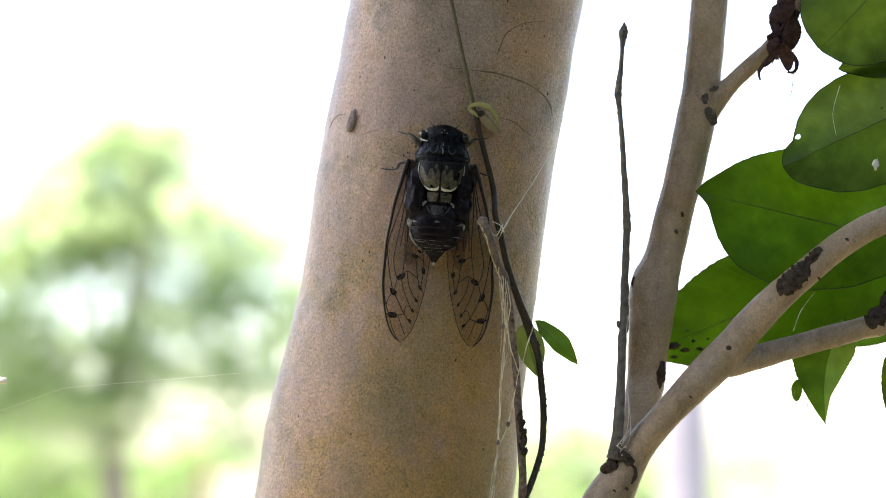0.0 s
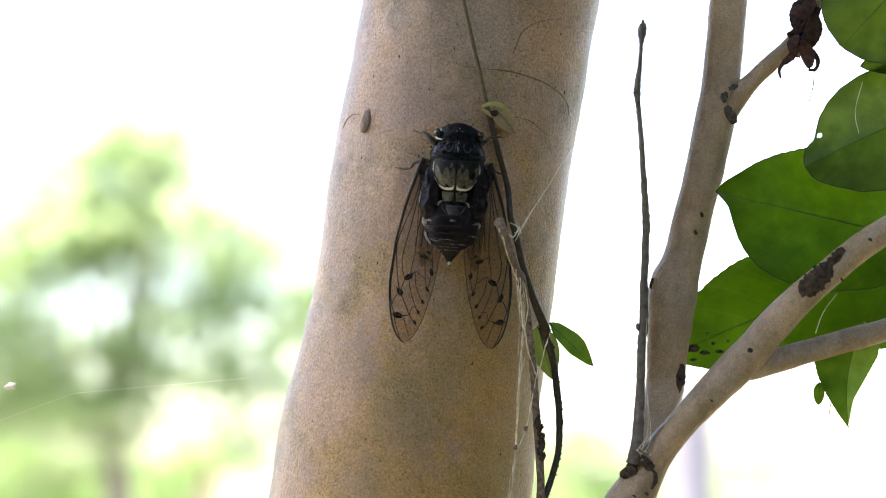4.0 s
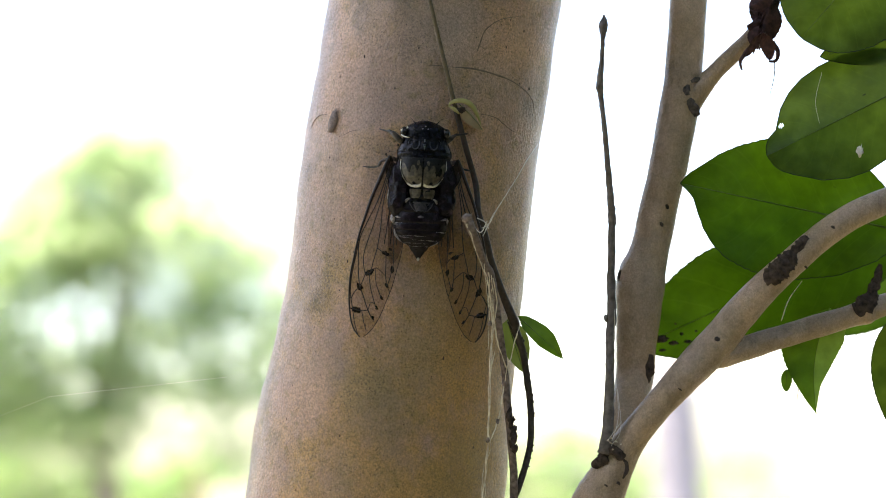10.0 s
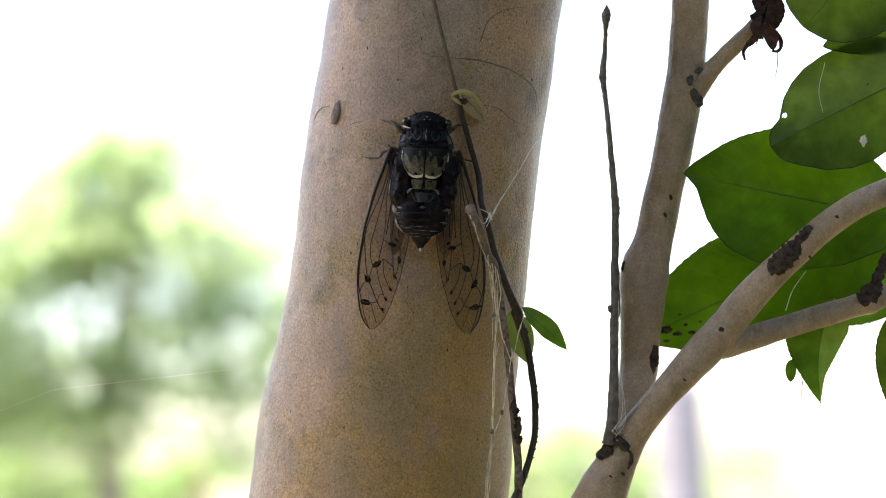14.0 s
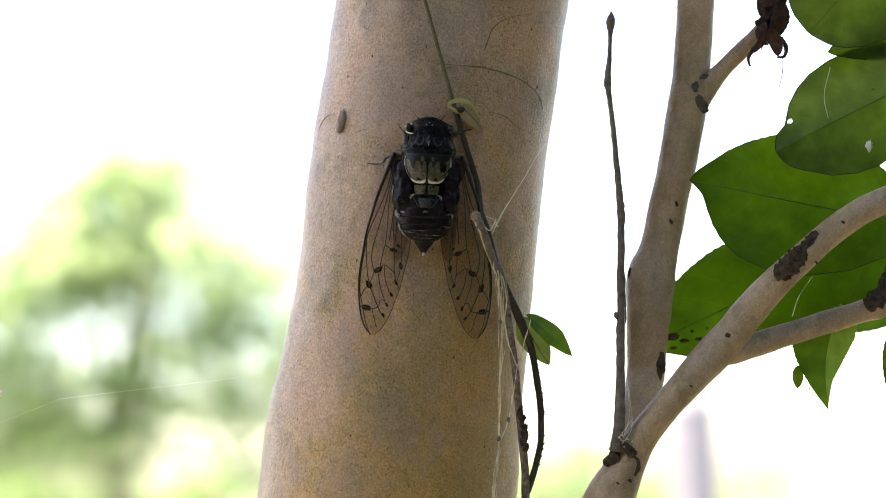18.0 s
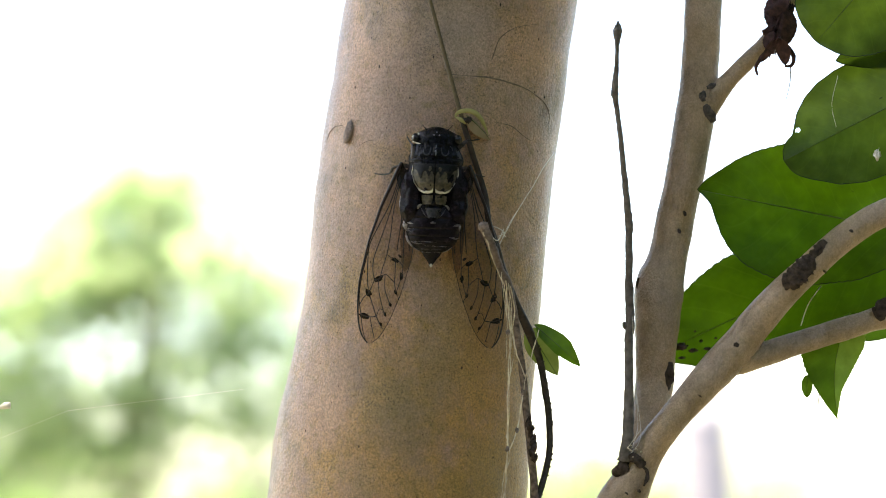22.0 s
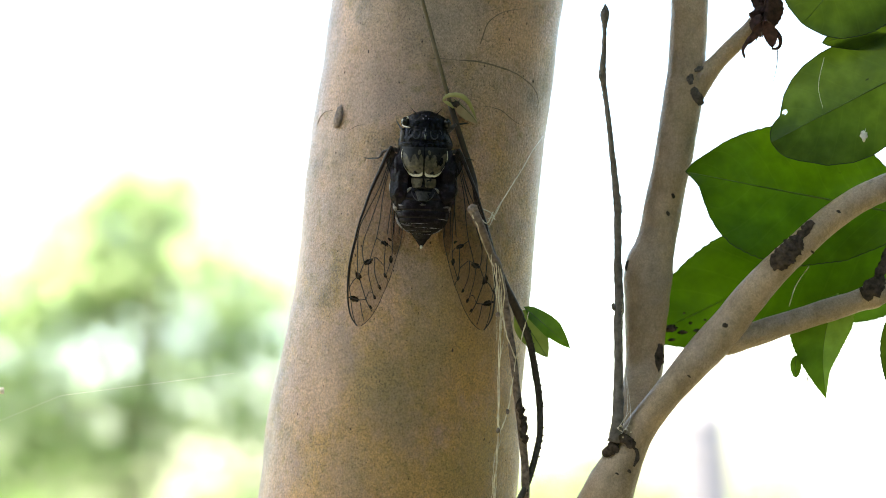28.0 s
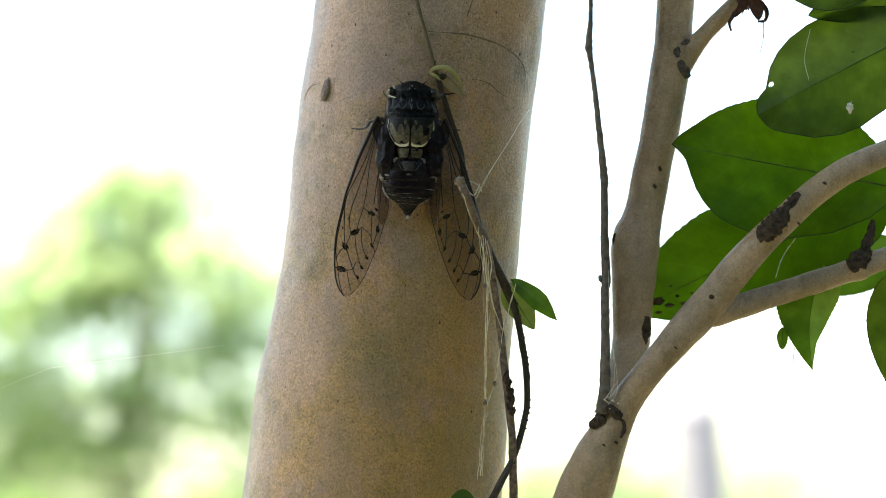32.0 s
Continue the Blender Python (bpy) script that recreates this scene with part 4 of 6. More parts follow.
def vine_upper():
    vine = thing("vine", VINE_BASE, "thin brown climbing vine stem lying over the trunk", "vine")
    line = [(v, 9.1 - (v - 38.3) * 0.167) for v in (98.6, 82.7, 70.0, 57.3, 46.2, 38.3)]
    bm = bmesh.new()
    tube(bm, [(*on_bark(u, v, 2.6), r) for (v, u), r in zip(line, (0.5, 0.52, 0.54, 0.56, 0.6, 0.66))], 10, 6, 0.06, 0.3)
    for v, u in line[1:]:
        blob(bm, on_bark(u - 0.35, v + 3.4, 3.0), (0.4, 0.5, 0.35), 1, 0.4)
    upper = part("stem", bm, VINE_GREEN, vine, "olive upper stem", on_bark(9.1, 38.3, 2.6))
    bm = bmesh.new()
    tube(bm, [(*on_bark(9.1, 38.3, 2.6), 0.76), (*on_bark(11.0, 28.4, 2.8), 0.80), (*on_bark(13.1, 17.6, 3.2), 0.82), (15.1, 9.6, 4.5, 0.86), (16.4, 4.6, 4.2, 0.90),
              (18.3, -4.6, 3, 0.94), (21.3, -14.1, 0, 1.07), (24.6, -22.8, -3, 1.39)], 10, 6, 0.08, 0.3)
    part("stem", bm, VINE, vine, "dark brown stem")
    bm = bmesh.new()
    blob(bm, on_bark(10.2, 37.9, 3.6), (1.2, 1.0, 1.0), 3, 0.45, 0.9)
    part("node", bm, SCAR, vine)
    leaf_part(vine, on_bark(9.8, 39.2, 4.4), on_bark(16.0, 32.4, 2.2), 2.1, HUSK, "bract", "papery buff bract", 0.12, normal=(0.5, 0.5, 1), fold=0.5, bend=0.22, n=16, m=5)
    bm = bmesh.new()
    tube(bm, [(*on_bark(7.0, 38.9, 4.4), 0.12), (*on_bark(7.6, 39.9, 4.8), 0.45), (*on_bark(9.2, 40.4, 5.2), 0.62), (*on_bark(11.4, 40.0, 5.0), 0.72), (*on_bark(13.2, 38.4, 4.4), 0.62), (*on_bark(14.6, 36.0, 3.4), 0.38), (*on_bark(15.6, 33.6, 2.6), 0.1)], 12, 6, 0.1, 0.6, True, 0.55)
    part("bract", bm, BRACT, vine, "yellow-green hooded bract")
    bm = bmesh.new()
    tube(bm, [(*on_bark(7.2, 39.0, 4.0), 0.15), (*on_bark(8.3, 38.1, 4.6), 0.5), (*on_bark(9.5, 36.9, 4.0), 0.25)], 8, 5, 0.15, 0.8, True, 0.6)
    part("bract", bm, BRACT, vine, "yellow-green lower bract")
    return vine, upper


def vine_lower():
    vine = thing("vine", (15.3, -89.4, -4), "twisting dark brown vine stem with small green leaves", "vine")
    bm = bmesh.new()
    pts = [(24.0, -21.3, -3.6, 1.20), (24.9, -23.8, -4, 1.27), (27.0, -30.3, -6, 1.02), (28.0, -38.4, -7, 0.99), (28.6, -46.4, -7, 0.95),
           (28.1, -56.0, -6, 0.92), (25.6, -64.6, -4, 0.92), (22.5, -71.5, -2, 0.95), (17.6, -79.2, 0, 1.06), (14.2, -85.6, -3, 1.06), (12.0, -93, -9, 1.06), (12.5, -106, -18, 1.1), (15, -124, -26, 1.1), (17, -148, -34, 1.15), (16, -190, -46, 1.2), (10, -270, -60, 1.4), (-2, -420, -85, 1.7), (-20, -760, -110, 2), (-30, -1440, -115, 2)]
    tube(bm, pts, 12, 7, 0.12, 0.35)
    stem = part("stem", bm, VINE_GREY, vine)
    rnd = random.Random(5)
    line = smooth_line(pts[1:8], 9)
    for q in line[4::2]:
        bm = bmesh.new()
        blob(bm, (q[0] + q[3] * 0.85, q[1] + rnd.uniform(-0.9, 0.9), q[2] + 0.5), (rnd.uniform(0.2, 0.42), rnd.uniform(0.25, 0.6), 0.4), 1, 0.5)
        part("rootlet", bm, VINE_GREY, stem)
    leaf_part(vine, (25.9, -20.3, -3), (38.3, -32.6, -3), 3.1, LEAF_LIT, label="small green leaf", rib=0.14, normal=(0.25, 0.35, 1), fold=0.15, bend=0.06, n=26, m=6,
              sides=([(0, 0), (0.05, 0.5), (0.188, 1.9), (0.355, 2.2), (0.564, 2.3), (0.751, 1.5), (0.884, 0.9), (1, 0)], [(0, 0), (0.033, 0.9), (0.12, 2.1), (0.269, 2.9), (0.456, 3.7), (0.627, 3.7), (0.807, 2.3), (0.93, 1.0), (1, 0)]))
    lf = leaf_part(vine, (23.1, -21.1, -7), (27.0, -36.5, -8), 4.2, LEAF_OLIVE, label="small pale green leaf", rib=0.2, origin=(23.1, -21.1, -7), normal=(-0.3, 0.1, 1), fold=0.2, shape=0.8, n=20, m=5)
    leaf_part(vine, (11.5, -81.9, 4), (4.2, -80.4, 7), 4.0, LEAF, label="small green leaf", rib=0.2, normal=(0.0, 0.5, 1), n=20, m=5)
    return vine, lf


def broken_twig():
    twig = thing("broken_twig", (22.0, -73.1, -2), "dry broken brown twig leaning on the trunk", "twig")
    bm = bmesh.new()
    tube(bm, [(11.1, 7.2, 13, 1.15), (12.2, 4.6, 13, 1.25), (13.8, 0.3, 11, 1.0), (15.5, -4.8, 8, 0.95), (16.9, -7.9, 6.4, 1.35), (18.6, -15.6, 3, 0.9), (19.7, -25.2, 1, 0.9), (20.6, -34.8, 0, 1.0),
              (21.2, -44.4, -1, 1.05), (22.0, -54.0, -2, 1.15), (22.5, -65.2, -2, 1.1), (22.3, -76.0, -3, 1.2), (22.2, -87, -6, 1.25), (22.0, -100, -11, 1.3), (21.4, -116, -18, 1.4), (19.5, -142, -27, 1.5), (15, -200, -40, 1.6), (4, -330, -58, 1.8), (-25, -600, -80, 2), (-60, -1440, -100, 2.5)], 10, 6, 0.14, 0.5)
    part("stem", bm, DRY_TWIG, twig)
    bm = bmesh.new()
    blob(bm, (10.9, 7.6, 13.6), (1.4, 1.2, 0.8), 3, 0.55, 1.2)
    part("broken_end", bm, KNOT, twig, "pale splintered end")
    rnd = random.Random(8)
    for q in smooth_line([(21.6, -46.7, 0.4), (22.5, -52.2, 0.2), (22.5, -57.0, 0)], 4):
        bm = bmesh.new()
        blob(bm, (q[0] + rnd.uniform(-0.5, 1.0), q[1], q[2] + rnd.uniform(-0.3, 0.6)), (rnd.uniform(0.6, 1.0), rnd.uniform(1.2, 2.0), 0.45), 2, 0.7, 1.0, Euler((0.2, 0.4, rnd.uniform(-0.4, 0.4))).to_matrix())
        part("bark_flake", bm, SCAR, twig, "dark peeling bark flake")
    return twig


def fibres():
    rnd = random.Random(13)
    ob = thing("dry_fibres", (15.6, -68.6, 9), "hanging pale dry plant fibres caught on the broken twig", "fibre", kind="stuff")
    runs = [([(16.6, -7.4, 8), (16.9, -14.0, 8), (17.1, -22.0, 8), (16.2, -34.2, 8), (15.8, -43.5, 8), (15.2, -52.9, 8), (14.3, -62.2, 8), (12.9, -74.0, 8)], 0.24),
            ([(17.3, -8.2, 8.6), (17.9, -15.0, 8.6), (17.6, -22.4, 8.6), (16.9, -30.0, 8.6), (16.2, -41.0, 8.6), (15.4, -54.0, 8.4), (14.6, -62.0, 8.2), (13.6, -74.0, 8)], 0.17),
            ([(17.8, -9.0, 8), (18.6, -15.6, 8), (18.0, -22.6, 7), (19.0, -28.0, 6), (21.1, -34.2, 5)], 0.2), ([(25.4, -21.4, 2), (24.0, -25.4, 4), (22.4, -30.6, 5), (21.0, -35.0, 6), (19.9, -40.6, 6), (17.9, -49.2, 7), (15.7, -54.0, 8)], 0.2),
            ([(10.6, 6.0, 14), (11.9, 3.0, 13.6), (13.2, -1.4, 11.6), (15.0, -6.0, 9.0), (16.3, -10.0, 8.4), (16.5, -17.0, 8.4)], 0.17), ([(15.4, -5.0, 9), (16.0, -12.4, 8.8), (16.4, -20.0, 8.6), (15.8, -29.0, 8.6)], 0.12),
            ([(17.2, -12.0, 8.8), (17.4, -20.0, 8.8), (18.2, -26.0, 8.2), (17.0, -33.0, 8.4)], 0.1), ([(14.0, -60.0, 8.4), (13.2, -67.0, 8.4), (12.2, -75.0, 8.4)], 0.12), ([(15.0, -50.0, 8.6), (15.9, -55.0, 8.4), (14.6, -60.0, 8.4)], 0.14)]
    for pts, r in runs:
        bm = bmesh.new()
        line = smooth_line(pts, 4)
        tube(bm, [(p[0] + rnd.uniform(-0.16, 0.16), p[1], p[2] + rnd.uniform(-0.2, 0.2), r * rnd.uniform(0.45, 1.0)) for p in line], 6, 3, 0.5, 0.8)
        part("strand", bm, FIBRE, ob)
    for p in ((18.1, -48.6, 7.2), (16.6, -21.6, 8.9), (15.2, -53.6, 8.7), (20.4, -38.4, 6)):
        bm = bmesh.new()
        blob(bm, p, (0.55, 0.8, 0.5), 2, 0.6, 1.0)
        part("husk", bm, DRY_TWIG, ob)
    return ob


def web_strands():
    ob = thing("spider_threads", (16.5, 5.6, 10), "fine pale spider threads with caught debris", "spider web", kind="stuff")
    runs = [([(15.2, 2.6, 11), (17.2, 6.2, 10), (19.2, 9.6, 8), (22.4, 14.4, 5), (25.7, 19.2, 0), (28.6, 23.9, -6), (32.2, 28.6, -14)], 0.1), ([(15.9, 4.2, 11), (18.1, 8.3, 9.5), (21.7, 13.4, 6), (24.2, 17.1, 2)], 0.07), ([(14.9, 4.8, 11.5), (17.0, 5.8, 10.5), (19.1, 9.5, 9), (20.7, 11.8, 7)], 0.08), ([(13.7, 7.6, 12), (15.9, 6.4, 11), (16.9, 4.5, 10)], 0.12), ([(12.1, 6.1, 13), (14.6, 3.6, 11), (16.5, 6.7, 11)], 0.15),
            ([(32.2, 1.5, -10), (32.8, 5.5, -10), (34.1, 11.9, -10), (37.3, 19.4, -10)], 0.05), ([(37.3, 19.4, -10), (40.0, 26.2, -10), (42.2, 33.7, -10), (44.0, 39.0, -10)], 0.03),
            ([(49.3, -54.5, 10), (51.3, -47.5, 9), (50.7, -31.2, 8), (51.1, -18.6, 8)], 0.06), ([(48.9, -55.9, 11), (51.8, -51.4, 10), (51.3, -40.5, 9)], 0.06), ([(48.0, -54.4, 11), (52.1, -49.3, 10)], 0.08),
            ([(109.4, 31.6, 6), (108.3, 37.8, 7), (110.1, 45.6, 8)], 0.06), ([(97.8, -22.9, 4), (100.3, -17.3, 2), (104.5, -12.1, 0)], 0.15),
            ([(-137.2, -50.7, 0), (-124.5, -45.6, 0), (-115.0, -42.1, 0), (-106.7, -39.1, 0)], 0.04), ([(-106.7, -39.1, 0), (-88.0, -37.5, 0), (-72.1, -36.2, 0), (-57.3, -34.9, 0)], 0.05)]
    for pts, r in runs:
        bm = bmesh.new()
        tube(bm, [(*p, r) for p in pts], 5, 6, 0.25, 1.5)
        part("thread", bm, SILK, ob)
    rnd = random.Random(19)
    for q in ((16.5, 5.7, 10.6), (17.6, 7.1, 9.8), (18.7, 8.8, 9.1), (20.1, 11.0, 7.4), (21.5, 13.2, 5.6), (22.9, 15.4, 3.7), (24.6, 18.1, 1.4), (26.1, 20.1, -1.6), (27.8, 22.5, -5.6), (29.7, 25.0, -9.6)):
        bm = bmesh.new()
        blob(bm, q, (rnd.uniform(0.1, 0.22), rnd.uniform(0.15, 0.4), 0.14), 1, 0.6)
        part("bead", bm, SILK, ob)
    bm = bmesh.new()
    blob(bm, (-123.9, -37.0, 0), (1.7, 0.9, 0.5), 2, 0.9, 1.4)
    part("debris", bm, SILK, ob, "white caught scrap")
    bm = bmesh.new()
    blob(bm, (120.6, 23.5, 5), (0.8, 1.3, 0.1), 3, 0.9, 1.2)
    part("debris", bm, SILK, ob, "white flake on a leaf")
    bm = bmesh.new()
    rnd = random.Random(3)
    for _ in range(12):
        blob(bm, Vector((50.2, -55.3, 11)) + Vector((rnd.uniform(-2.2, 2.2), rnd.uniform(-1.6, 1.6), rnd.uniform(-0.6, 0.6))), (0.26, 0.22, 0.2), 1, 0.6)
    part("debris", bm, FIBRE, ob, "crumbly dust in the fork")
    return ob


# ---- the cicada ----
# half width and back height along the body (y), head first
BODY = [(18.3, 1.2, 5.6), (18.0, 2.4, 6.6), (17.4, 3.9, 7.6), (16.5, 5.4, 8.6), (15.5, 6.3, 9.1), (14.5, 6.5, 9.3), (13.6, 6.3, 9.3), (12.9, 6.1, 9.4), (11.8, 6.6, 9.8), (10.2, 7.3, 10.3), (8.8, 7.6, 10.5), (7.8, 7.4, 10.5),
        (7.0, 7.1, 10.7), (5.0, 7.1, 11.0), (2.5, 6.4, 10.9), (0.8, 5.0, 10.2), (-0.6, 4.5, 9.5), (-2.0, 4.3, 9.3), (-4.4, 3.5, 9.1), (-7.0, 2.4, 9.4)]
BODY_Y = [-b[0] for b in BODY]


def body_at(y):
    return float(np.interp(-y, BODY_Y, [b[1] for b in BODY])), float(np.interp(-y, BODY_Y, [b[2] for b in BODY]))


def back(x, y, lift=0.0):
    """A place on the cicada's back."""
    h, z = body_at(y)
    k = max(-0.99, min(0.99, x / h))
    return Vector((x, y, 4.0 + (z - 4.0) * math.sqrt(1 - k * k) + lift))


def shell(bm, y0, y1, grow=0.0, rows=10, cols=22, floor_z=2.0, carve=None):
    """The plate of the body between y0 (front) and y1, closed below."""
    rings = []
    for i in range(rows + 1):
        y = y0 + (y1 - y0) * i / rows
        h, z = body_at(y)
        edge = 1 - 0.025 * ((2 * i / rows - 1) ** 8)
        ring = []
        for k in range(cols):
            g = 2 * math.pi * k / cols
            x, s = math.cos(g), math.sin(g)
            zz = 4.0 + (z + grow - 4.0) * s * edge if s > 0 else 4.0 + (4.0 - floor_z) * s
            q = Vector(((h + grow) * x * edge, y, zz))
            if carve and s > 0:
                q.z += carve(q.x, y)
            ring.append(bm.verts.new(q + Vector((0.25, 0.12, 0.35)) * noise.noise(q * 0.55) + Vector((0.08, 0.05, 0.14)) * noise.noise(q * 1.6)))
        rings.append(ring)
    for a, b in zip(rings, rings[1:]):
        for k in range(cols):
            bm.faces.new((a[k], b[k], b[(k + 1) % cols], a[(k + 1) % cols]))
    bm.faces.new(rings[0])
    bm.faces.new(rings[-1][::-1])
    bmesh.ops.recalc_face_normals(bm, faces=bm.faces)


def marking(bm, left, right, lift=0.12, n=5):
    """A band of colour on the back between two lines of (x, y) points."""
    a, b = smooth_line(left, 5), smooth_line(right, 5)
    rows = []
    for p, q in zip(a, b):
        rows.append([bm.verts.new(back(p[0] + (q[0] - p[0]) * k / n, p[1] + (q[1] - p[1]) * k / n, lift * (1 if 0 < k < n else -0.6))) for k in range(n + 1)])
    for r, s in zip(rows, rows[1:]):
        for k in range(n):
            bm.faces.new((r[k], r[k + 1], s[k + 1], s[k]))
    bmesh.ops.recalc_face_normals(bm, faces=bm.faces)


def mirror(pts, side):
    return [(side * p[0], *p[1:]) for p in pts]


COSTA = [(0, 0.4), (0.1, 1.5), (0.25, 3.2), (0.47, 4.7), (0.7, 4.8), (0.86, 3.4), (0.95, 1.5), (1.0, -1.2)]
INNER = [(0, -1.0), (0.07, -3.2), (0.26, -7.0), (0.5, -7.9), (0.69, -7.2), (0.85, -5.6), (0.93, -4.3), (0.98, -2.6), (1.0, -1.4)]
WING_LONG = 51.0


def wing_place(s, t, side, lift=0.0):
    """A place on a wing: s from base to tip, t from the leading edge to the inner one."""
    c = float(np.interp(s, [q[0] for q in COSTA], [q[1] for q in COSTA]))
    i = float(np.interp(s, [q[0] for q in INNER], [q[1] for q in INNER]))
    x = c + (i - c) * t
    z = 5.6 - 4.4 * s + 0.10 * (c - x) + 0.5 * math.sin(t * math.pi) * math.sin(min(1, s * 1.2) * math.pi) + lift
    return (side * (9.0 + x), 8.0 - WING_LONG * s, z)


LONG_VEINS = [([(0.068, 0.27), (0.236, 0.2), (0.372, 0.09), (0.476, 0.04), (0.581, 0.1), (0.665, 0.18), (0.728, 0.26), (0.759, 0.34), (0.843, 0.58), (0.887, 0.81)], 0.15),
              ([(0.079, 0.32), (0.246, 0.28), (0.393, 0.25), (0.529, 0.2), (0.602, 0.24), (0.649, 0.33), (0.644, 0.41)], 0.14),
              ([(0.089, 0.37), (0.257, 0.35), (0.403, 0.44), (0.503, 0.46)], 0.13),
              ([(0.503, 0.46), (0.581, 0.44), (0.634, 0.44), (0.644, 0.41)], 0.13),
              ([(0.503, 0.46), (0.516, 0.58), (0.524, 0.67), (0.602, 0.75), (0.644, 0.79), (0.696, 0.88)], 0.13)]
OUTER_VEINS = [([(0.11, 0.45), (0.288, 0.63), (0.435, 0.78), (0.55, 0.87), (0.602, 0.9), (0.675, 0.89), (0.696, 0.88)], 0.12),
               ([(0.482, 0.04), (0.571, 0.03), (0.675, 0.03), (0.77, 0.03), (0.848, 0.11)], 0.14),
               ([(0.728, 0.26), (0.759, 0.14), (0.801, 0.05)], 0.15),
               ([(0.848, 0.11), (0.853, 0.22), (0.853, 0.4), (0.843, 0.58)], 0.15),
               ([(0.848, 0.11), (0.927, 0.13), (0.984, 0.01)], 0.12),
               ([(0.853, 0.4), (0.916, 0.54), (0.958, 0.8)], 0.11)]
CROSS_VEINS = [([(0.644, 0.41), (0.717, 0.51), (0.801, 0.72), (0.827, 0.82)], 0.12),
               ([(0.644, 0.41), (0.61, 0.53), (0.623, 0.66), (0.642, 0.78)], 0.12),
               ([(0.61, 0.53), (0.686, 0.61), (0.738, 0.75), (0.764, 0.85)], 0.12),
               ([(0.649, 0.33), (0.696, 0.3), (0.728, 0.26)], 0.13),
               ([(0.696, 0.88), (0.717, 0.97), (0.728, 0.99)], 0.10),
               ([(0.843, 0.58), (0.801, 0.61), (0.801, 0.72)], 0.11),
               ([(0.887, 0.81), (0.901, 0.92)], 0.10),
               ([(0.524, 0.67), (0.529, 0.78), (0.55, 0.87)], 0.11)]
VEINS = LONG_VEINS + OUTER_VEINS + CROSS_VEINS
SPOTS = [(0.524, 0.67, 0.85, 0.75, -15), (0.641, 0.41, 1.15, 0.85, 40), (0.728, 0.25, 0.9, 0.95, -50), (0.852, 0.22, 0.8, 1.25, -5), (0.602, 0.9, 0.9, 0.5, -75), (0.693, 0.87, 0.6, 0.42, -55), (0.764, 0.85, 0.55, 0.42, -55), (0.822, 0.81, 0.5, 0.42, -55), (0.879, 0.8, 0.5, 0.38, -50), (0.497, 0.75, 0.4, 0.5, -30)]


def wing(cic, side):
    root = (side * 9.0, 8.0, 5.5)
    bm = bmesh.new()
    ss = [i / 40 for i in range(41)]
    rows = [[bm.verts.new(wing_place(s, k / 10, side)) for k in range(11)] for s in ss]
    for a, b in zip(rows, rows[1:]):
        for k in range(10):
            bm.faces.new((a[k], a[k + 1], b[k + 1], b[k]))
    w = part("forewing", bm, MEMBRANE, cic, "clear smoky forewing with dark veins and spots", root)
    bm = bmesh.new()
    tube(bm, [(*wing_place(s, 0.0, side, 0.05), r) for s, r in ((0.0, 0.3), (0.03, 0.5), (0.06, 0.55), (0.14, 0.5), (0.25, 0.42), (0.36, 0.36), (0.45, 0.3), (0.55, 0.26), (0.68, 0.25), (0.8, 0.25), (0.9, 0.24), (0.96, 0.22), (0.995, 0.18))], 8, 4)
    part("costal_vein", bm, COSTA_VEIN, w, "dark leading edge")
    bm = bmesh.new()
    tube(bm, [(*wing_place(s, 1.0, side, 0.03), 0.10) for s in (0.1, 0.2, 0.3, 0.4, 0.5, 0.6, 0.7, 0.78, 0.85, 0.9, 0.94, 0.97, 0.99)], 6, 3)
    part("inner_margin", bm, VEIN, w)
    for pts, r in VEINS:
        bm = bmesh.new()
        tube(bm, [(*wing_place(s, t, side, 0.04), r * 0.95) for s, t in pts], 6, 4)
        part("vein", bm, VEIN, w)
    for s, t, a, b, turn in SPOTS:
        bm = bmesh.new()
        blob(bm, wing_place(s, t, side, 0.06), ((a + b) * 0.6, (a + b) * 0.32, 0.035), 3, 0.9, 1.3, Euler((0, side * 0.1, radians(-side * turn))).to_matrix())
        part("spot", bm, WING_SPOT, w)
    # dark leathery base of the wing
    bm = bmesh.new()
    rows = [[bm.verts.new(wing_place(s * (0.45 + 0.6 * math.sin(k / 6 * 2.4)), 0.02 + 0.98 * k / 6 * min(1, 0.25 + s * 12), side, 0.1)) for k in range(7)] for s in (0.0, 0.03, 0.06, 0.09, 0.12, 0.15)]
    for a, b in zip(rows, rows[1:]):
        for k in range(6):
            bm.faces.new((a[k], a[k + 1], b[k + 1], b[k]))
    part("wing_base", bm, WING_BASE, w, "dark leathery wing base")
    return w


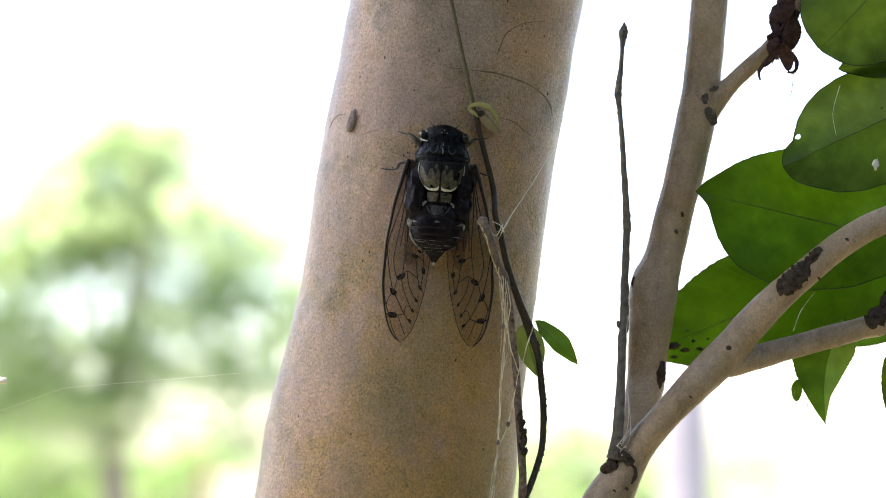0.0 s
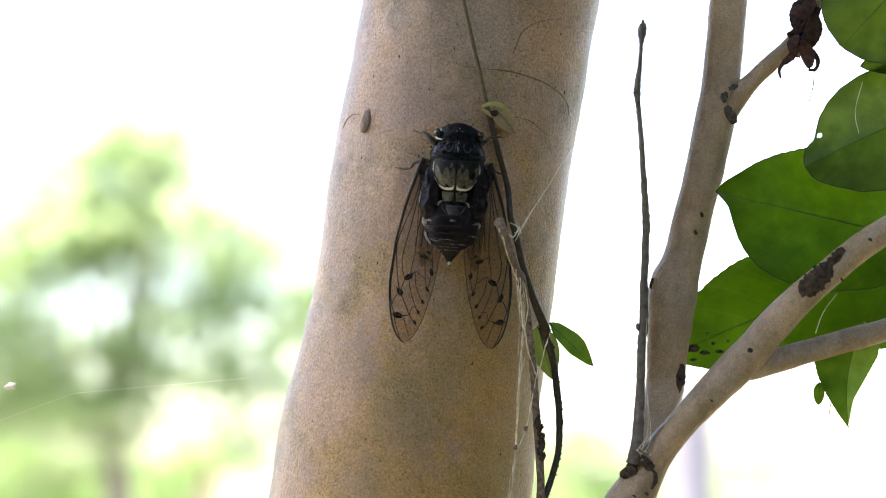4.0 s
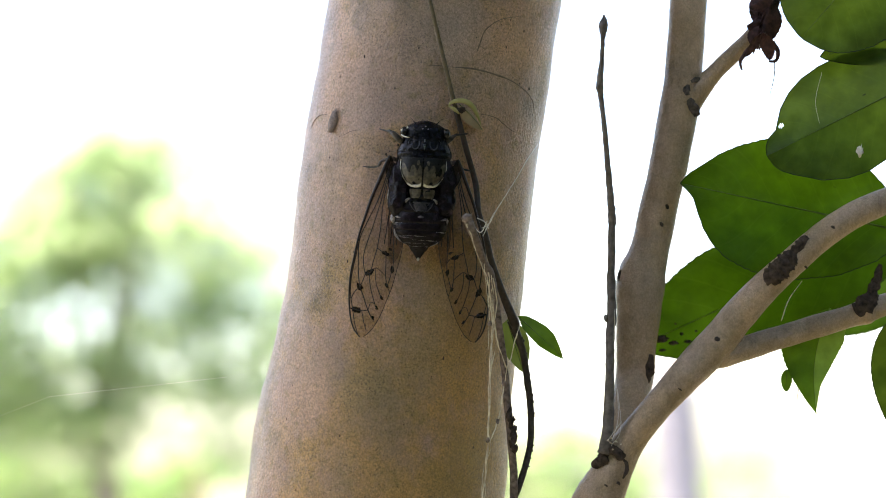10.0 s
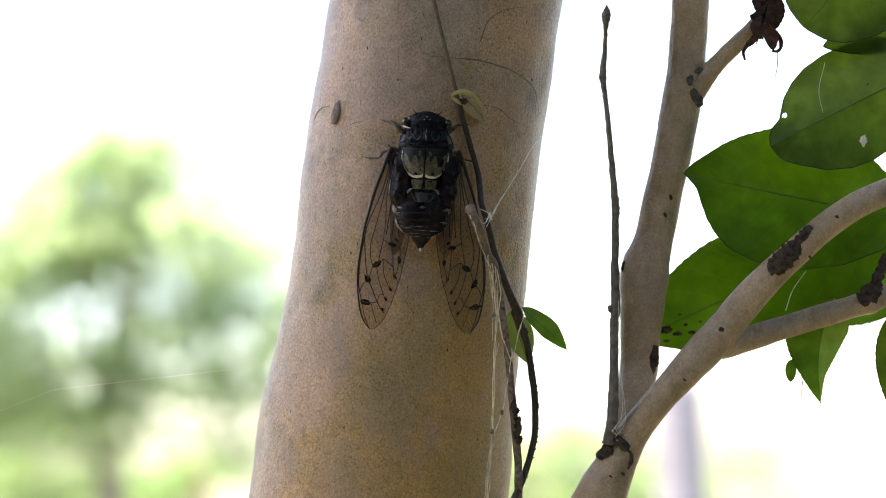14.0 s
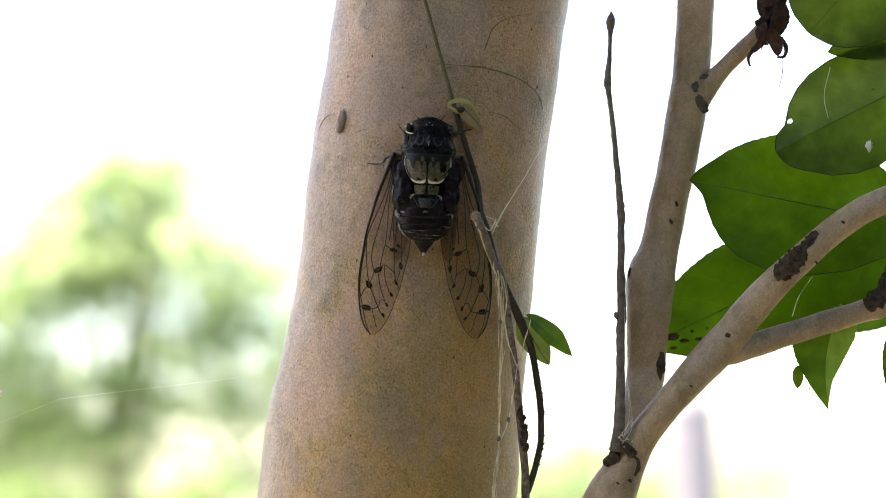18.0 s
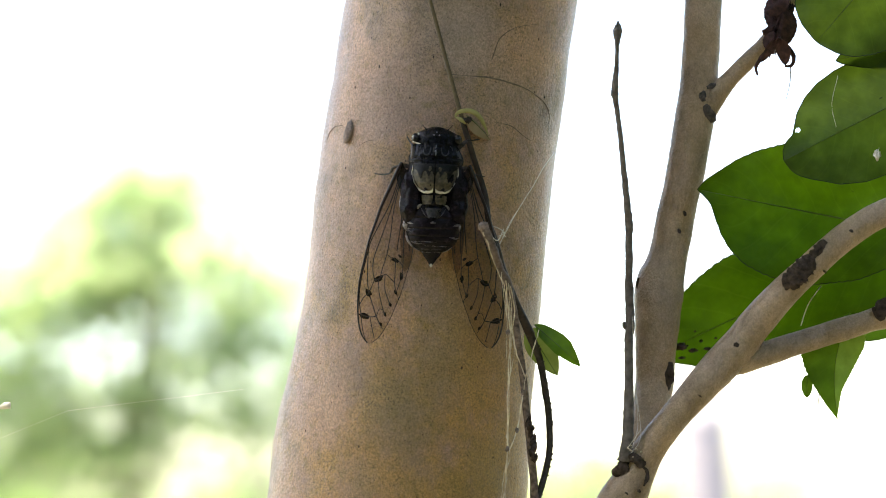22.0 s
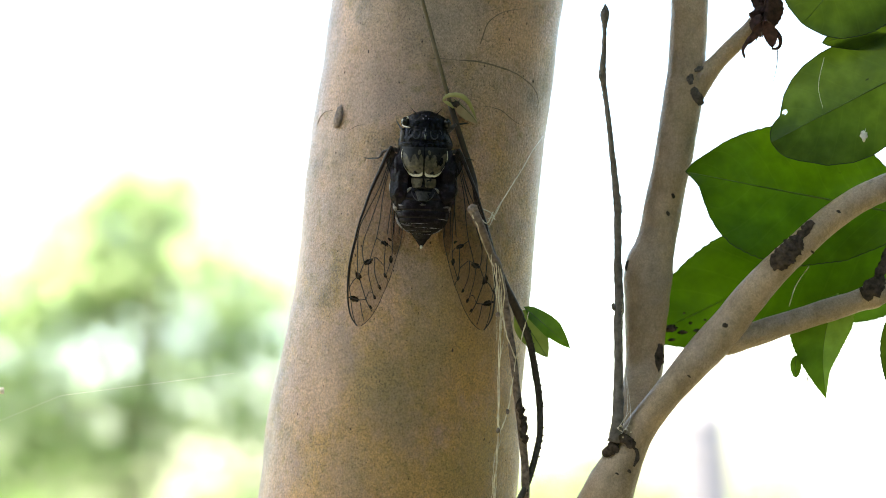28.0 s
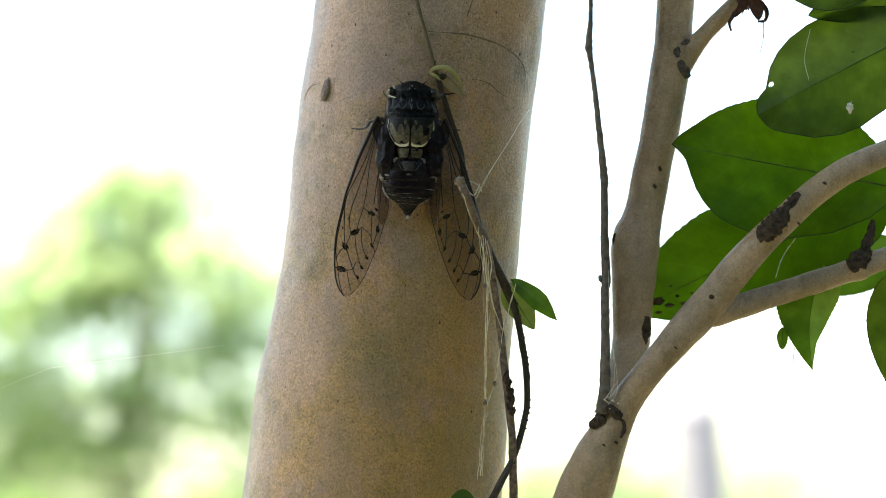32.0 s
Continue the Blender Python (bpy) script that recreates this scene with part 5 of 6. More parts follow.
def hindwing(cic, side):
    """The shorter wing under the forewing; only its smoky inner part shows beside the abdomen."""
    bm = bmesh.new()
    rows = []
    for i in range(25):
        s = i / 24
        mid, wide = 7.0 + 0.4 * s, 4.2 * math.sqrt(max(0.0, 1 - (2 * s - 1) ** 2)) * (1 - 0.25 * s) + 0.02
        a, b = mid + wide * 0.45, mid - wide
        rows.append([bm.verts.new((side * (a + (b - a) * k / 6), 5.0 - 27.0 * s, 4.2 - 2.6 * s + 0.2 * math.sin(k))) for k in range(7)])
    for a, b in zip(rows, rows[1:]):
        for k in range(6):
            bm.faces.new((a[k], a[k + 1], b[k + 1], b[k]))
    w = part("hindwing", bm, SMOKY, cic, "short smoky hind wing", (side * 7.5, 5.0, 4.2))
    for j in range(3):
        bm = bmesh.new()
        tube(bm, [(side * (7.4 + 2.6 * s - j * 2.0 * s), 5 - 25 * s, 4.3 - 2.6 * s, 0.14) for s in (0.1, 0.35, 0.6, 0.85)], 6, 4)
        part("vein", bm, VEIN, w)
    return w


def leg(cic, name, pts, label="", root=None, bend=3):
    """A leg: thick thigh up to the knee, then a thin dark shin."""
    bm = bmesh.new()
    tube(bm, [(*p[:3], p[3] * 0.82) for p in pts[:bend + 1]], 10, 4, 0.3, 1.1)
    lg = part(name, bm, LEG, cic, label, root or pts[0][:3])
    bm = bmesh.new()
    tube(bm, [(*p[:3], p[3] * (0.5 if i == 0 else 0.85)) for i, p in enumerate(pts[bend:])], 8, 4, 0.35, 1.3)
    part("shin", bm, SHIN, lg, "thin dark shin")
    return lg


def cicada():
    # its space: x across, y towards the head, z out of the bark; keyed below
    cic = new("cicada")
    cic.empty_display_size = 0.01
    BASE[cic] = Vector((0, 0, 0))
    tagged(cic, "dark cicada with pale thorax marks and clear spotted wings", "cicada")
    bm = bmesh.new()
    shell(bm, 18.25, 13.2, 0.0, 14, 32, 2.0, lambda x, y: -0.35 * math.exp(-((abs(x) - 1.9) / 0.5) ** 2) + 0.25 * math.exp(-((y - 15.6) / 0.8) ** 2 - (x / 1.4) ** 2) - 0.5 * math.exp(-((abs(x) - 4.6) / 0.5) ** 2 - ((y - 15.0) / 1.2) ** 2))
    head = part("head", bm, CHITIN, cic, "black head")
    for sd in (-1, 1):
        bm = bmesh.new()
        blob(bm, (sd * 5.75, 14.8, 6.3), (1.2, 1.5, 1.6), 3, 0.08)
        part("eye", bm, EYE, head, "dark compound eye")
        bm = bmesh.new()
        tube(bm, [(sd * 2.9, 17.4, 6.2, 0.2), (sd * 3.7, 18.2, 5.6, 0.08), (sd * 4.4, 19.1, 4.8, 0.03)], 6, 3)
        part("antenna", bm, CHITIN, head)
    # white streak beside one eye, and two short pieces that paint glints on it
    for pts in ([(-6.55, 14.4, 6.8, 0.05), (-6.35, 13.8, 7.3, 0.18), (-5.5, 13.4, 8.1, 0.19), (-4.3, 13.2, 8.9, 0.05)], [(-6.35, 15.7, 7.2, 0.06), (-6.5, 15.2, 7.4, 0.3), (-6.5, 14.8, 7.2, 0.05)], [(-5.2, 16.3, 7.9, 0.05), (-5.0, 15.95, 8.3, 0.28), (-5.1, 15.6, 8.4, 0.05)]):
        bm = bmesh.new()
        tube(bm, pts, 6, 4, 0.4, 1.2)
        part("eye_rim_and_glint", bm, WHITE, head, "pale streak and painted glints beside the eye")
    for x, y in ((0, 16.5), (-0.75, 15.75), (0.75, 15.75)):
        bm = bmesh.new()
        blob(bm, back(x, y, 0.25), (0.2, 0.2, 0.2), 2)
        part("ocellus", bm, OCELLUS_GLINT, head, "ocellus with its glint painted pale")
    # carved pronotum with a smooth collar behind
    def grooves(x, y):
        a = abs(x)
        ring = math.hypot((a - 2.5) / 1.25, (y - 11.3) / 1.5)
        return (-0.25 * math.exp(-((ring - 1.0) / 0.28) ** 2) - 0.5 * math.exp(-((y - 9.5) / 0.3) ** 2) + 0.3 * math.exp(-(x / 0.5) ** 2) * (1 if y > 9.8 else 0)
                - 0.5 * math.exp(-((a - 4.6 + 0.35 * (y - 11)) / 0.4) ** 2) * (1 if y > 9.8 else 0))
    bm = bmesh.new()
    shell(bm, 13.5, 7.6, 0.05, 36, 64, 2.0, lambda x, y: grooves(x, y) + 0.22 * noise.noise(Vector((x * 1.3, y * 1.3, 2.0))) + 0.12 * noise.noise(Vector((x * 3.0, y * 3.0, 7.0))))
    pro = part("pronotum", bm, CHITIN, cic, "blue-black carved pronotum with grey-green marks")
    for a, b in (([(-0.16, 13.0), (-0.24, 12.2), (-0.42, 11.2), (-0.1, 9.9)], [(0.16, 13.0), (0.24, 12.2), (0.42, 11.2), (0.1, 9.9)]),):
        bm = bmesh.new()
        marking(bm, a, b, 0.42)
        part("marking", bm, SPEAR, pro, "pale spear mark")
    for sd in (-1, 1):
        for a, b in (([(1.35, 12.4), (1.3, 11.4), (1.7, 10.3), (2.5, 9.9)], [(1.6, 12.3), (1.65, 11.4), (2.0, 10.6), (2.6, 10.3)]), ([(2.5, 9.9), (3.3, 10.3), (3.6, 11.0), (3.5, 11.7)], [(2.6, 10.3), (3.1, 10.6), (3.25, 11.1), (3.35, 11.6)]),
                     ([(3.7, 12.9), (4.2, 12.3), (4.4, 11.6)], [(3.9, 12.9), (4.5, 12.3), (4.5, 11.6)]), ([(5.5, 11.9), (5.7, 10.9), (5.9, 9.6)], [(6.4, 11.8), (6.8, 10.9), (7.1, 9.6)])):
            bm = bmesh.new()
            marking(bm, mirror(a, sd), mirror(b, sd), 0.1)
            part("marking", bm, SHIN if a[0][0] == 5.5 else BLUE, pro)
    bm = bmesh.new()
    shell(bm, 8.0, -0.9, 0.0, 20, 32, 2.0, lambda x, y: -0.3 * math.exp(-(x / 0.3) ** 2) - 0.25 * math.exp(-((abs(x) - 2.9) / 0.4) ** 2) * (1 if y > 3 else 0))
    mes = part("mesonotum", bm, CHITIN, cic, "swollen thorax plate with olive and white marks")
    for sd in (-1, 1):
        bm = bmesh.new()
        marking(bm, mirror([(0.18, 7.0), (0.2, 5.5), (0.2, 3.5), (0.2, 1.6), (0.25, 0.3)], sd), mirror([(5.9, 7.1), (6.2, 5.2), (5.6, 3.0), (4.4, 1.3), (3.2, 0.3)], sd), 0.1, 12)
        part("panel", bm, PALE, mes, "olive panel")
        bm = bmesh.new()
        marking(bm, mirror([(6.15, 7.2), (6.2, 5.0), (5.55, 2.9), (4.4, 1.2), (3.0, 0.35), (2.4, 0.3)], sd), mirror([(6.3, 7.2), (6.5, 5.0), (5.95, 2.7), (4.85, 0.9), (3.2, -0.2), (2.4, -0.3)], sd), 0.42)
        part("rim", bm, WHITE, mes, "white waxy rim")
        bm = bmesh.new()
        marking(bm, mirror([(0.35, 1.1), (0.7, 0.75), (1.2, 0.5), (1.9, 0.4), (2.5, 0.5)], sd), mirror([(0.35, 0.05), (0.7, -0.2), (1.2, -0.35), (1.9, -0.4), (2.5, -0.25)], sd), 0.22)
        part("rim", bm, WHITE, mes, "white waxy rim")
        bm = bmesh.new()
        blob(bm, back(sd * 2.15, 0.85, 0.12), (0.62, 0.42, 0.14), 3, 0.35, 1.2)
        part("dark_mark", bm, CHITIN, mes)
        # a ragged dark band hangs from the front margin, with a pale fleck in it
        top = [(x, 7.9) for x in (0.12, 0.5, 0.9, 1.3, 1.6, 2.0, 2.6, 3.2, 3.7, 4.3, 5.0, 6.2)]
        low = [(0.12, 4.2), (0.5, 4.9), (0.9, 5.6), (1.3, 4.9), (1.6, 3.9), (2.0, 4.6), (2.6, 5.6), (3.2, 5.2), (3.7, 3.3), (4.3, 3.9), (5.0, 5.6), (6.2, 6.6)]
        bm = bmesh.new()
        marking(bm, mirror(top, sd), mirror(low, sd), 0.2, 10)
        part("dark_mark", bm, MOTTLE, mes)
        bm = bmesh.new()
        blob(bm, back(sd * 1.35, 6.2, 0.2), (0.42, 0.75, 0.12), 3, 0.4, 1.2)
        part("pale_mark", bm, PALE, mes)
    # cross-shaped ridge behind the thorax, with curled pale arms
    bm = bmesh.new()
    shell(bm, -0.5, -7.0, 0.0, 16, 28, 2.0, lambda x, y: -0.6 * math.exp(-(x / 1.3) ** 2 - ((y + 4.2) / 0.6) ** 2) - 0.35 * math.exp(-((y + 3.7) / 0.25) ** 2))
    cru = part("scutellum", bm, CHITIN, cic, "dull cross-shaped ridge with pale arms")
    bm = bmesh.new()
    marking(bm, [(-2.6, -4.3), (-2.4, -5.2), (-1.9, -6.2), (-1.2, -6.9)], [(2.6, -4.3), (2.4, -5.2), (1.9, -6.2), (1.2, -6.9)], 0.12, 14)
    part("plate", bm, DULL_PLATE, cru, "dull grey rear plate")
    for sd in (-1, 1):
        bm = bmesh.new()
        marking(bm, mirror([(0.14, -0.8), (0.14, -1.6), (0.3, -2.6), (0.7, -3.2)], sd), mirror([(3.5, -0.8), (3.6, -1.6), (3.4, -2.6), (3.0, -3.4)], sd), 0.14, 8)
        part("panel", bm, PALE, cru)
        bm = bmesh.new()
        tube(bm, [(sd * 3.1, -3.3, 8.4, 0.08), (sd * 3.6, -3.6, 8.3, 0.3), (sd * 4.1, -4.1, 8.0, 0.34), (sd * 4.3, -4.7, 7.6, 0.06)], 8, 4, 0.45, 1.3, True, 0.6)
        part("arm", bm, RING, cru, "pale curled ridge")
        bm = bmesh.new()
        tube(bm, [(sd * 3.3, -4.4, 8.2, 0.06), (sd * 2.8, -5.4, 8.6, 0.14), (sd * 2.0, -6.5, 8.9, 0.12), (sd * 0.8, -7.1, 9.2, 0.04)], 8, 4, 0.35, 1.0)
        part("arm", bm, DULL_PLATE, cru)
    bm = bmesh.new()
    blob(bm, (0, -5.0, 6.2), (3.6, 2.8, 2.2), 3, 0.15, 0.6)
    part("rear_thorax", bm, CHITIN, cic)
    # sides of the rear thorax and the drum covers
    for sd in (-1, 1):
        bm = bmesh.new()
        blob(bm, (sd * 6.2, 0.6, 4.6), (3.0, 7.0, 3.4), 4, 0.18, 0.4)
        part("thorax_side", bm, CHITIN_BROWN, cic)
        bm = bmesh.new()
        blob(bm, (sd * 6.2, -3.8, 4.6), (3.1, 5.2, 3.4), 4, 0.2, 0.4)
        dc = part("drum_cover", bm, CHITIN_BROWN, cic, "rounded dark drum cover")
        bm = bmesh.new()
        tube(bm, [(sd * 8.6, 0.4, 5.8, 0.05), (sd * 9.1, -1.2, 5.6, 0.14), (sd * 9.3, -3.2, 5.4, 0.2), (sd * 9.0, -5.2, 5.4, 0.2), (sd * 8.1, -7.0, 5.6, 0.06)], 6, 4, 0.4, 0.9)
        part("rim", bm, BLOOM if sd < 0 else PALE, dc, "thin pale edge")
    # abdomen of overlapping rings, moved as one
    rings = [(-3.2, 7.0, 7.8), (-6.6, 7.5, 8.7), (-9.6, 7.5, 8.7), (-11.7, 7.15, 8.4), (-13.1, 6.6, 8.0), (-14.2, 5.8, 7.4), (-15.1, 4.7, 6.8), (-15.9, 3.0, 5.9), (-17.4, 1.9, 5.0), (-19.5, 0.35, 3.8)]
    # where the pale ring edges run, highlights painted in, as angles round the back
    EDGES = {1: (2.3, 3.0), 2: (0.15, 0.9), 3: (1.3, 2.9), 4: (0.6, 1.9), 5: (1.0, 2.9), 6: (0.7, 2.6)}
    abd = None
    for i, ((y0, h0, z0), (y1, h1, z1)) in enumerate(zip(rings, rings[1:])):
        bm = bmesh.new()
        rows = []
        for k in range(6):
            t = k / 5
            y, h, z = y0 + (y1 - 0.2 - y0) * t, h0 + (h1 - h0) * t, z0 + (z1 - z0) * t
            g0 = (0.97, 1.0, 1.005, 1.01, 1.015, 0.99)[k]
            rows.append([bm.verts.new((h * g0 * math.cos(2 * math.pi * q / 28), y, 3.6 + (z - 3.6) * g0 * math.sin(2 * math.pi * q / 28) if q <= 14 else 3.6 + 2.0 * h / 8 * math.sin(2 * math.pi * q / 28))) for q in range(28)])
        for a, b in zip(rows, rows[1:]):
            for q in range(28):
                bm.faces.new((a[q], b[q], b[(q + 1) % 28], a[(q + 1) % 28]))
        bm.faces.new(rows[0])
        bm.faces.new(rows[-1][::-1])
        bmesh.ops.recalc_face_normals(bm, faces=bm.faces)
        if abd is None:
            abd = part("abdomen", bm, CHITIN_BROWN, cic, "dark ringed tapering abdomen", (0, -3.6, 3.6))
        else:
            ring = part("ring", bm, CHITIN_BROWN, abd)
        if i in EDGES:
            g0, g1 = EDGES[i]
            bm = bmesh.new()
            y = y1 - 0.25
            tube(bm, [(h1 * 1.01 * math.cos(g), y, 3.6 + (z1 - 3.6) * 1.02 * math.sin(g), max(0.01, 0.045 + 0.16 * noise.noise(Vector((g * 4.6, i * 3.7, 0.4))))) for g in [g0 + (g1 - g0) * q / 30 for q in range(31)]], 6, 2)
            part("ring_edge", bm, RING_GLINT, abd, "pale broken ring edge with painted highlight")
    bm = bmesh.new()
    blob(bm, (0, -19.7, 3.9), (0.4, 0.55, 0.4), 2)
    part("tip", bm, WHITE, abd, "pale tip")
    # waxy bloom along the sides, stronger on one
    for name, pts in (("side_patch", [(-7.3, -7.2, 5.4, 0.1), (-7.4, -8.2, 5.4, 0.75), (-7.5, -9.4, 5.4, 0.6), (-7.5, -10.2, 5.2, 0.08)]), ("side_patch", [(-7.2, -8.2, 6.2, 0.05), (-6.4, -8.4, 6.9, 0.16), (-5.6, -8.5, 7.4, 0.05)]),
                      ("side_patch", [(-7.4, -10.6, 5.0, 0.08), (-7.1, -12.0, 5.0, 0.26), (-6.5, -13.4, 5.0, 0.32), (-5.7, -14.4, 4.9, 0.28), (-4.7, -15.2, 4.7, 0.18), (-3.3, -15.9, 4.5, 0.05)]),
                      ("side_patch", [(7.4, -8.0, 5.2, 0.05), (7.5, -9.0, 5.2, 0.3), (7.4, -10.0, 5.0, 0.05)]), ("side_patch", [(5.7, -14.4, 4.8, 0.04), (4.4, -15.4, 4.7, 0.12), (3.0, -16.0, 4.5, 0.04)])):
        bm = bmesh.new()
        tube(bm, pts, 8, 5, 0.55, 0.9, True, 0.6)
        part(name, bm, BLOOM, abd, "pale waxy side patch")
    # thin bloom rubbed into bands across the rings
    for y, h, z, g0, g1, r in ((-8.3, 7.55, 8.75, 2.35, 3.05, 0.55), (-8.6, 7.55, 8.75, 0.1, 0.75, 0.45), (-10.6, 7.4, 8.6, 2.5, 3.05, 0.3), (-8.4, 7.55, 8.75, 1.45, 1.68, 0.4), (-12.4, 6.9, 8.25, 0.1, 0.6, 0.25), (-13.6, 6.3, 7.8, 2.0, 2.9, 0.22)):
        bm = bmesh.new()
        tube(bm, [(h * math.cos(g), y + 0.3 * math.sin(5 * g), 3.6 + (z - 3.62) * math.sin(g), r * (0.15 + math.sin(math.pi * q / 12)) * (0.8 + 0.5 * noise.noise(Vector((g * 5, y, 1.7))))) for q, g in ((q, g0 + (g1 - g0) * q / 12) for q in range(13))], 8, 2, 0.5, 1.2, True, 0.3)
        part("bloom", bm, DIM_BLOOM, abd, "thin greyish waxy bloom")
    wl, wr = wing(cic, -1), wing(cic, 1)
    hindwing(cic, -1)
    hindwing(cic, 1)
    # legs
    fl = leg(cic, "foreleg", [(-5.2, 11.8, 3.6, 0.6), (-6.8, 12.5, 5.6, 1.0), (-8.1, 13.6, 5.6, 1.0), (-9.3, 14.6, 5.0, 0.75), (-9.7, 14.9, 4.6, 0.5), (-10.6, 15.0, 2.2, 0.3), (-11.8, 15.3, 0.2, 0.22), (-13.0, 15.7, -1.4, 0.15)], "brown foreleg with a thick thigh", (-5.0, 12.6, 3.4))
    leg(cic, "foreleg", [(5.2, 12.2, 3.6, 0.6), (6.3, 13.0, 4.8, 0.85), (7.3, 13.9, 4.8, 0.75), (8.3, 14.9, 4.6, 0.5), (8.6, 15.0, 4.4, 0.4), (9.8, 15.1, 3.8, 0.28), (11.0, 15.4, 3.2, 0.25), (11.9, 15.5, 2.6, 0.12)], "brown foreleg")
    leg(cic, "midleg", [(-6.0, 7.0, 3.0, 0.7), (-9.0, 7.2, 3.4, 0.7), (-11.6, 6.6, 2.4, 0.45), (-12.3, 5.5, 1.6, 0.6), (-13.0, 5.0, 0.4, 0.3), (-14.3, 4.85, -1.2, 0.3), (-15.6, 4.9, -2.4, 0.24), (-17.0, 5.1, -3.2, 0.12)], "brown middle leg")
    leg(cic, "midleg", [(6.0, 7.0, 3.0, 0.7), (8.0, 7.2, 3.4, 0.7), (9.6, 7.0, 3.2, 0.5), (10.4, 6.2, 3.0, 0.35), (11.2, 5.7, 2.8, 0.28), (12.4, 5.4, 2.6, 0.28), (13.8, 5.3, 2.2, 0.15)], "brown middle leg")
    for sd in (-1, 1):
        leg(cic, "hindleg", [(sd * 4.0, 1.0, 2.6, 0.7), (sd * 6.4, -1.0, 2.4, 0.8), (sd * 7.4, -3.5, 1.8, 0.6), (sd * 7.8, -6.0, 0.4, 0.4), (sd * 8.0, -7.6, -0.8, 0.25), (sd * 8.1, -9.0, -1.4, 0.15)], "brown hind leg")
    return cic, wl, wr, abd, fl


# ---- the garden behind ----
GROUND = plain("garden_ground", (0.20, 0.19, 0.12), 0.9, 0.35, 1.3, 8.0)
# distant leaves made pale, with haze painted into their colours
HAZY_LEAF = leaf_material("hazy_foliage", (0.20, 0.255, 0.155), (0.60, 0.76, 0.50), 0.4, 0.62, (0.2, 0.3, 0.1), False)
HAZY_LEAF_BLUE = leaf_material("hazy_foliage_cool", (0.20, 0.25, 0.13), (0.62, 0.76, 0.44), 0.4, 0.55, (0.2, 0.3, 0.1), False)
FAR_BARK = plain("far_bark", (0.26, 0.22, 0.19), 0.9, 0.3, 30, 3.0)
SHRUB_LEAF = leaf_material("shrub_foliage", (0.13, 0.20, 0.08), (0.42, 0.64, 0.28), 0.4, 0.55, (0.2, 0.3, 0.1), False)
PILLAR = plain("pillar_stone", (0.27, 0.255, 0.295), 0.8, 0.2, 14, 2.0)
WARM_WALL = plain("cream_paint", (0.75, 0.62, 0.40), 0.8, 0.12, 9, 2.0)


def mesh_object(name, verts, faces, material, parent=None):
    me = bpy.data.meshes.new(name)
    me.from_pydata(verts, [], faces)
    me.materials.append(material)
    ob = new(name, me)
    ob.parent = parent
    return ob


def ground():
    n, verts, faces = 60, [], []
    for i in range(n + 1):
        for j in range(n + 1):
            x, y = ((2 * i / n - 1) ** 3) * 900, ((2 * j / n - 1) ** 3) * 900
            verts.append((x, y, 0.015 * noise.noise(Vector((x, y, 0)) * 0.6)))
    for i in range(n):
        for j in range(n):
            a = i * (n + 1) + j
            faces.append((a, a + n + 1, a + n + 2, a + 1))
    tagged(mesh_object("ground", verts, faces, GROUND), "bare sunlit garden ground with thin grass", "ground", kind="structure")


def foliage(rnd, clumps, per, size):
    """Leaves gathered in loose clumps: (centre, spread). Each clump is made of smaller sprays."""
    shape = np.array(((0, -1, 0), (0.45, -0.2, 0.1), (0.36, 0.45, 0.08), (0, 1, -0.1), (-0.36, 0.45, 0.08), (-0.45, -0.2, 0.1)))
    gen = np.random.default_rng(rnd.randrange(10 ** 6))
    out = []
    for c, r in clumps:
        sprays = max(6, int(90 * r * r))
        for _ in range(sprays):
            d = gen.normal(0, 1, 3) * (r * 0.5, r * 0.5, r * 0.34)
            n = int(per * gen.uniform(0.5, 1.5))
            p = np.array(c) + d + gen.normal(0, 1, (n, 3)) * (0.13, 0.13, 0.05)
            for q in p:
                e = np.array(Euler((gen.uniform(-0.9, 0.9), gen.uniform(-0.9, 0.9), gen.uniform(0, 6.3))).to_matrix())
                out.append(q + (shape * size * gen.uniform(0.6, 1.3)) @ e.T)
    verts = np.concatenate(out)
    return verts.tolist(), np.arange(len(verts)).reshape(-1, 6).tolist()


def garden_tree(name, x, y, fork, clumps, seed, label, leafy=HAZY_LEAF, per=13, thick=0.09, leaf=0.05):
    rnd = random.Random(seed)
    tree = new(name)
    tree.location = (x, y, 0)
    tagged(tree, label, "tree", "garden trees")
    bm = bmesh.new()
    tube(bm, [(0, 0, -0.05, thick * 1.5), (0.03, 0, fork * 0.4, thick), (-0.02, 0, fork, thick * 0.85)], 12, 6, 0.1, 3.0)
    for c, r in clumps:
        if r > 0.3 and c[2] < fork + 1.6:
            e = Vector(c)
            mid = Vector((e.x * 0.5, e.y * 0.5, fork + (e.z - fork) * 0.45))
            tube(bm, [(-0.02, 0, fork - 0.05, thick * 0.4), (*mid, thick * 0.25), (*e, thick * 0.08)], 8, 4, 0.1, 3.0)
    for f in bm.faces:
        f.smooth = True
    me = bpy.data.meshes.new("trunk")
    bm.to_mesh(me)
    bm.free()
    me.materials.append(FAR_BARK)
    tr = new("trunk", me)
    tr.parent = tree
    v, f = foliage(rnd, clumps, per, leaf)
    mesh_object("crown", v, f, leafy, tree)
    return tree


def view_place(px, py, far):
    """Where a garden thing at that distance stands on the line of sight right (px) and below (py) of the middle, in thousandths."""
    a = FRAME @ Vector((px * far / 1000, -py * far / 1000, FAR / 1000 - far))
    return a


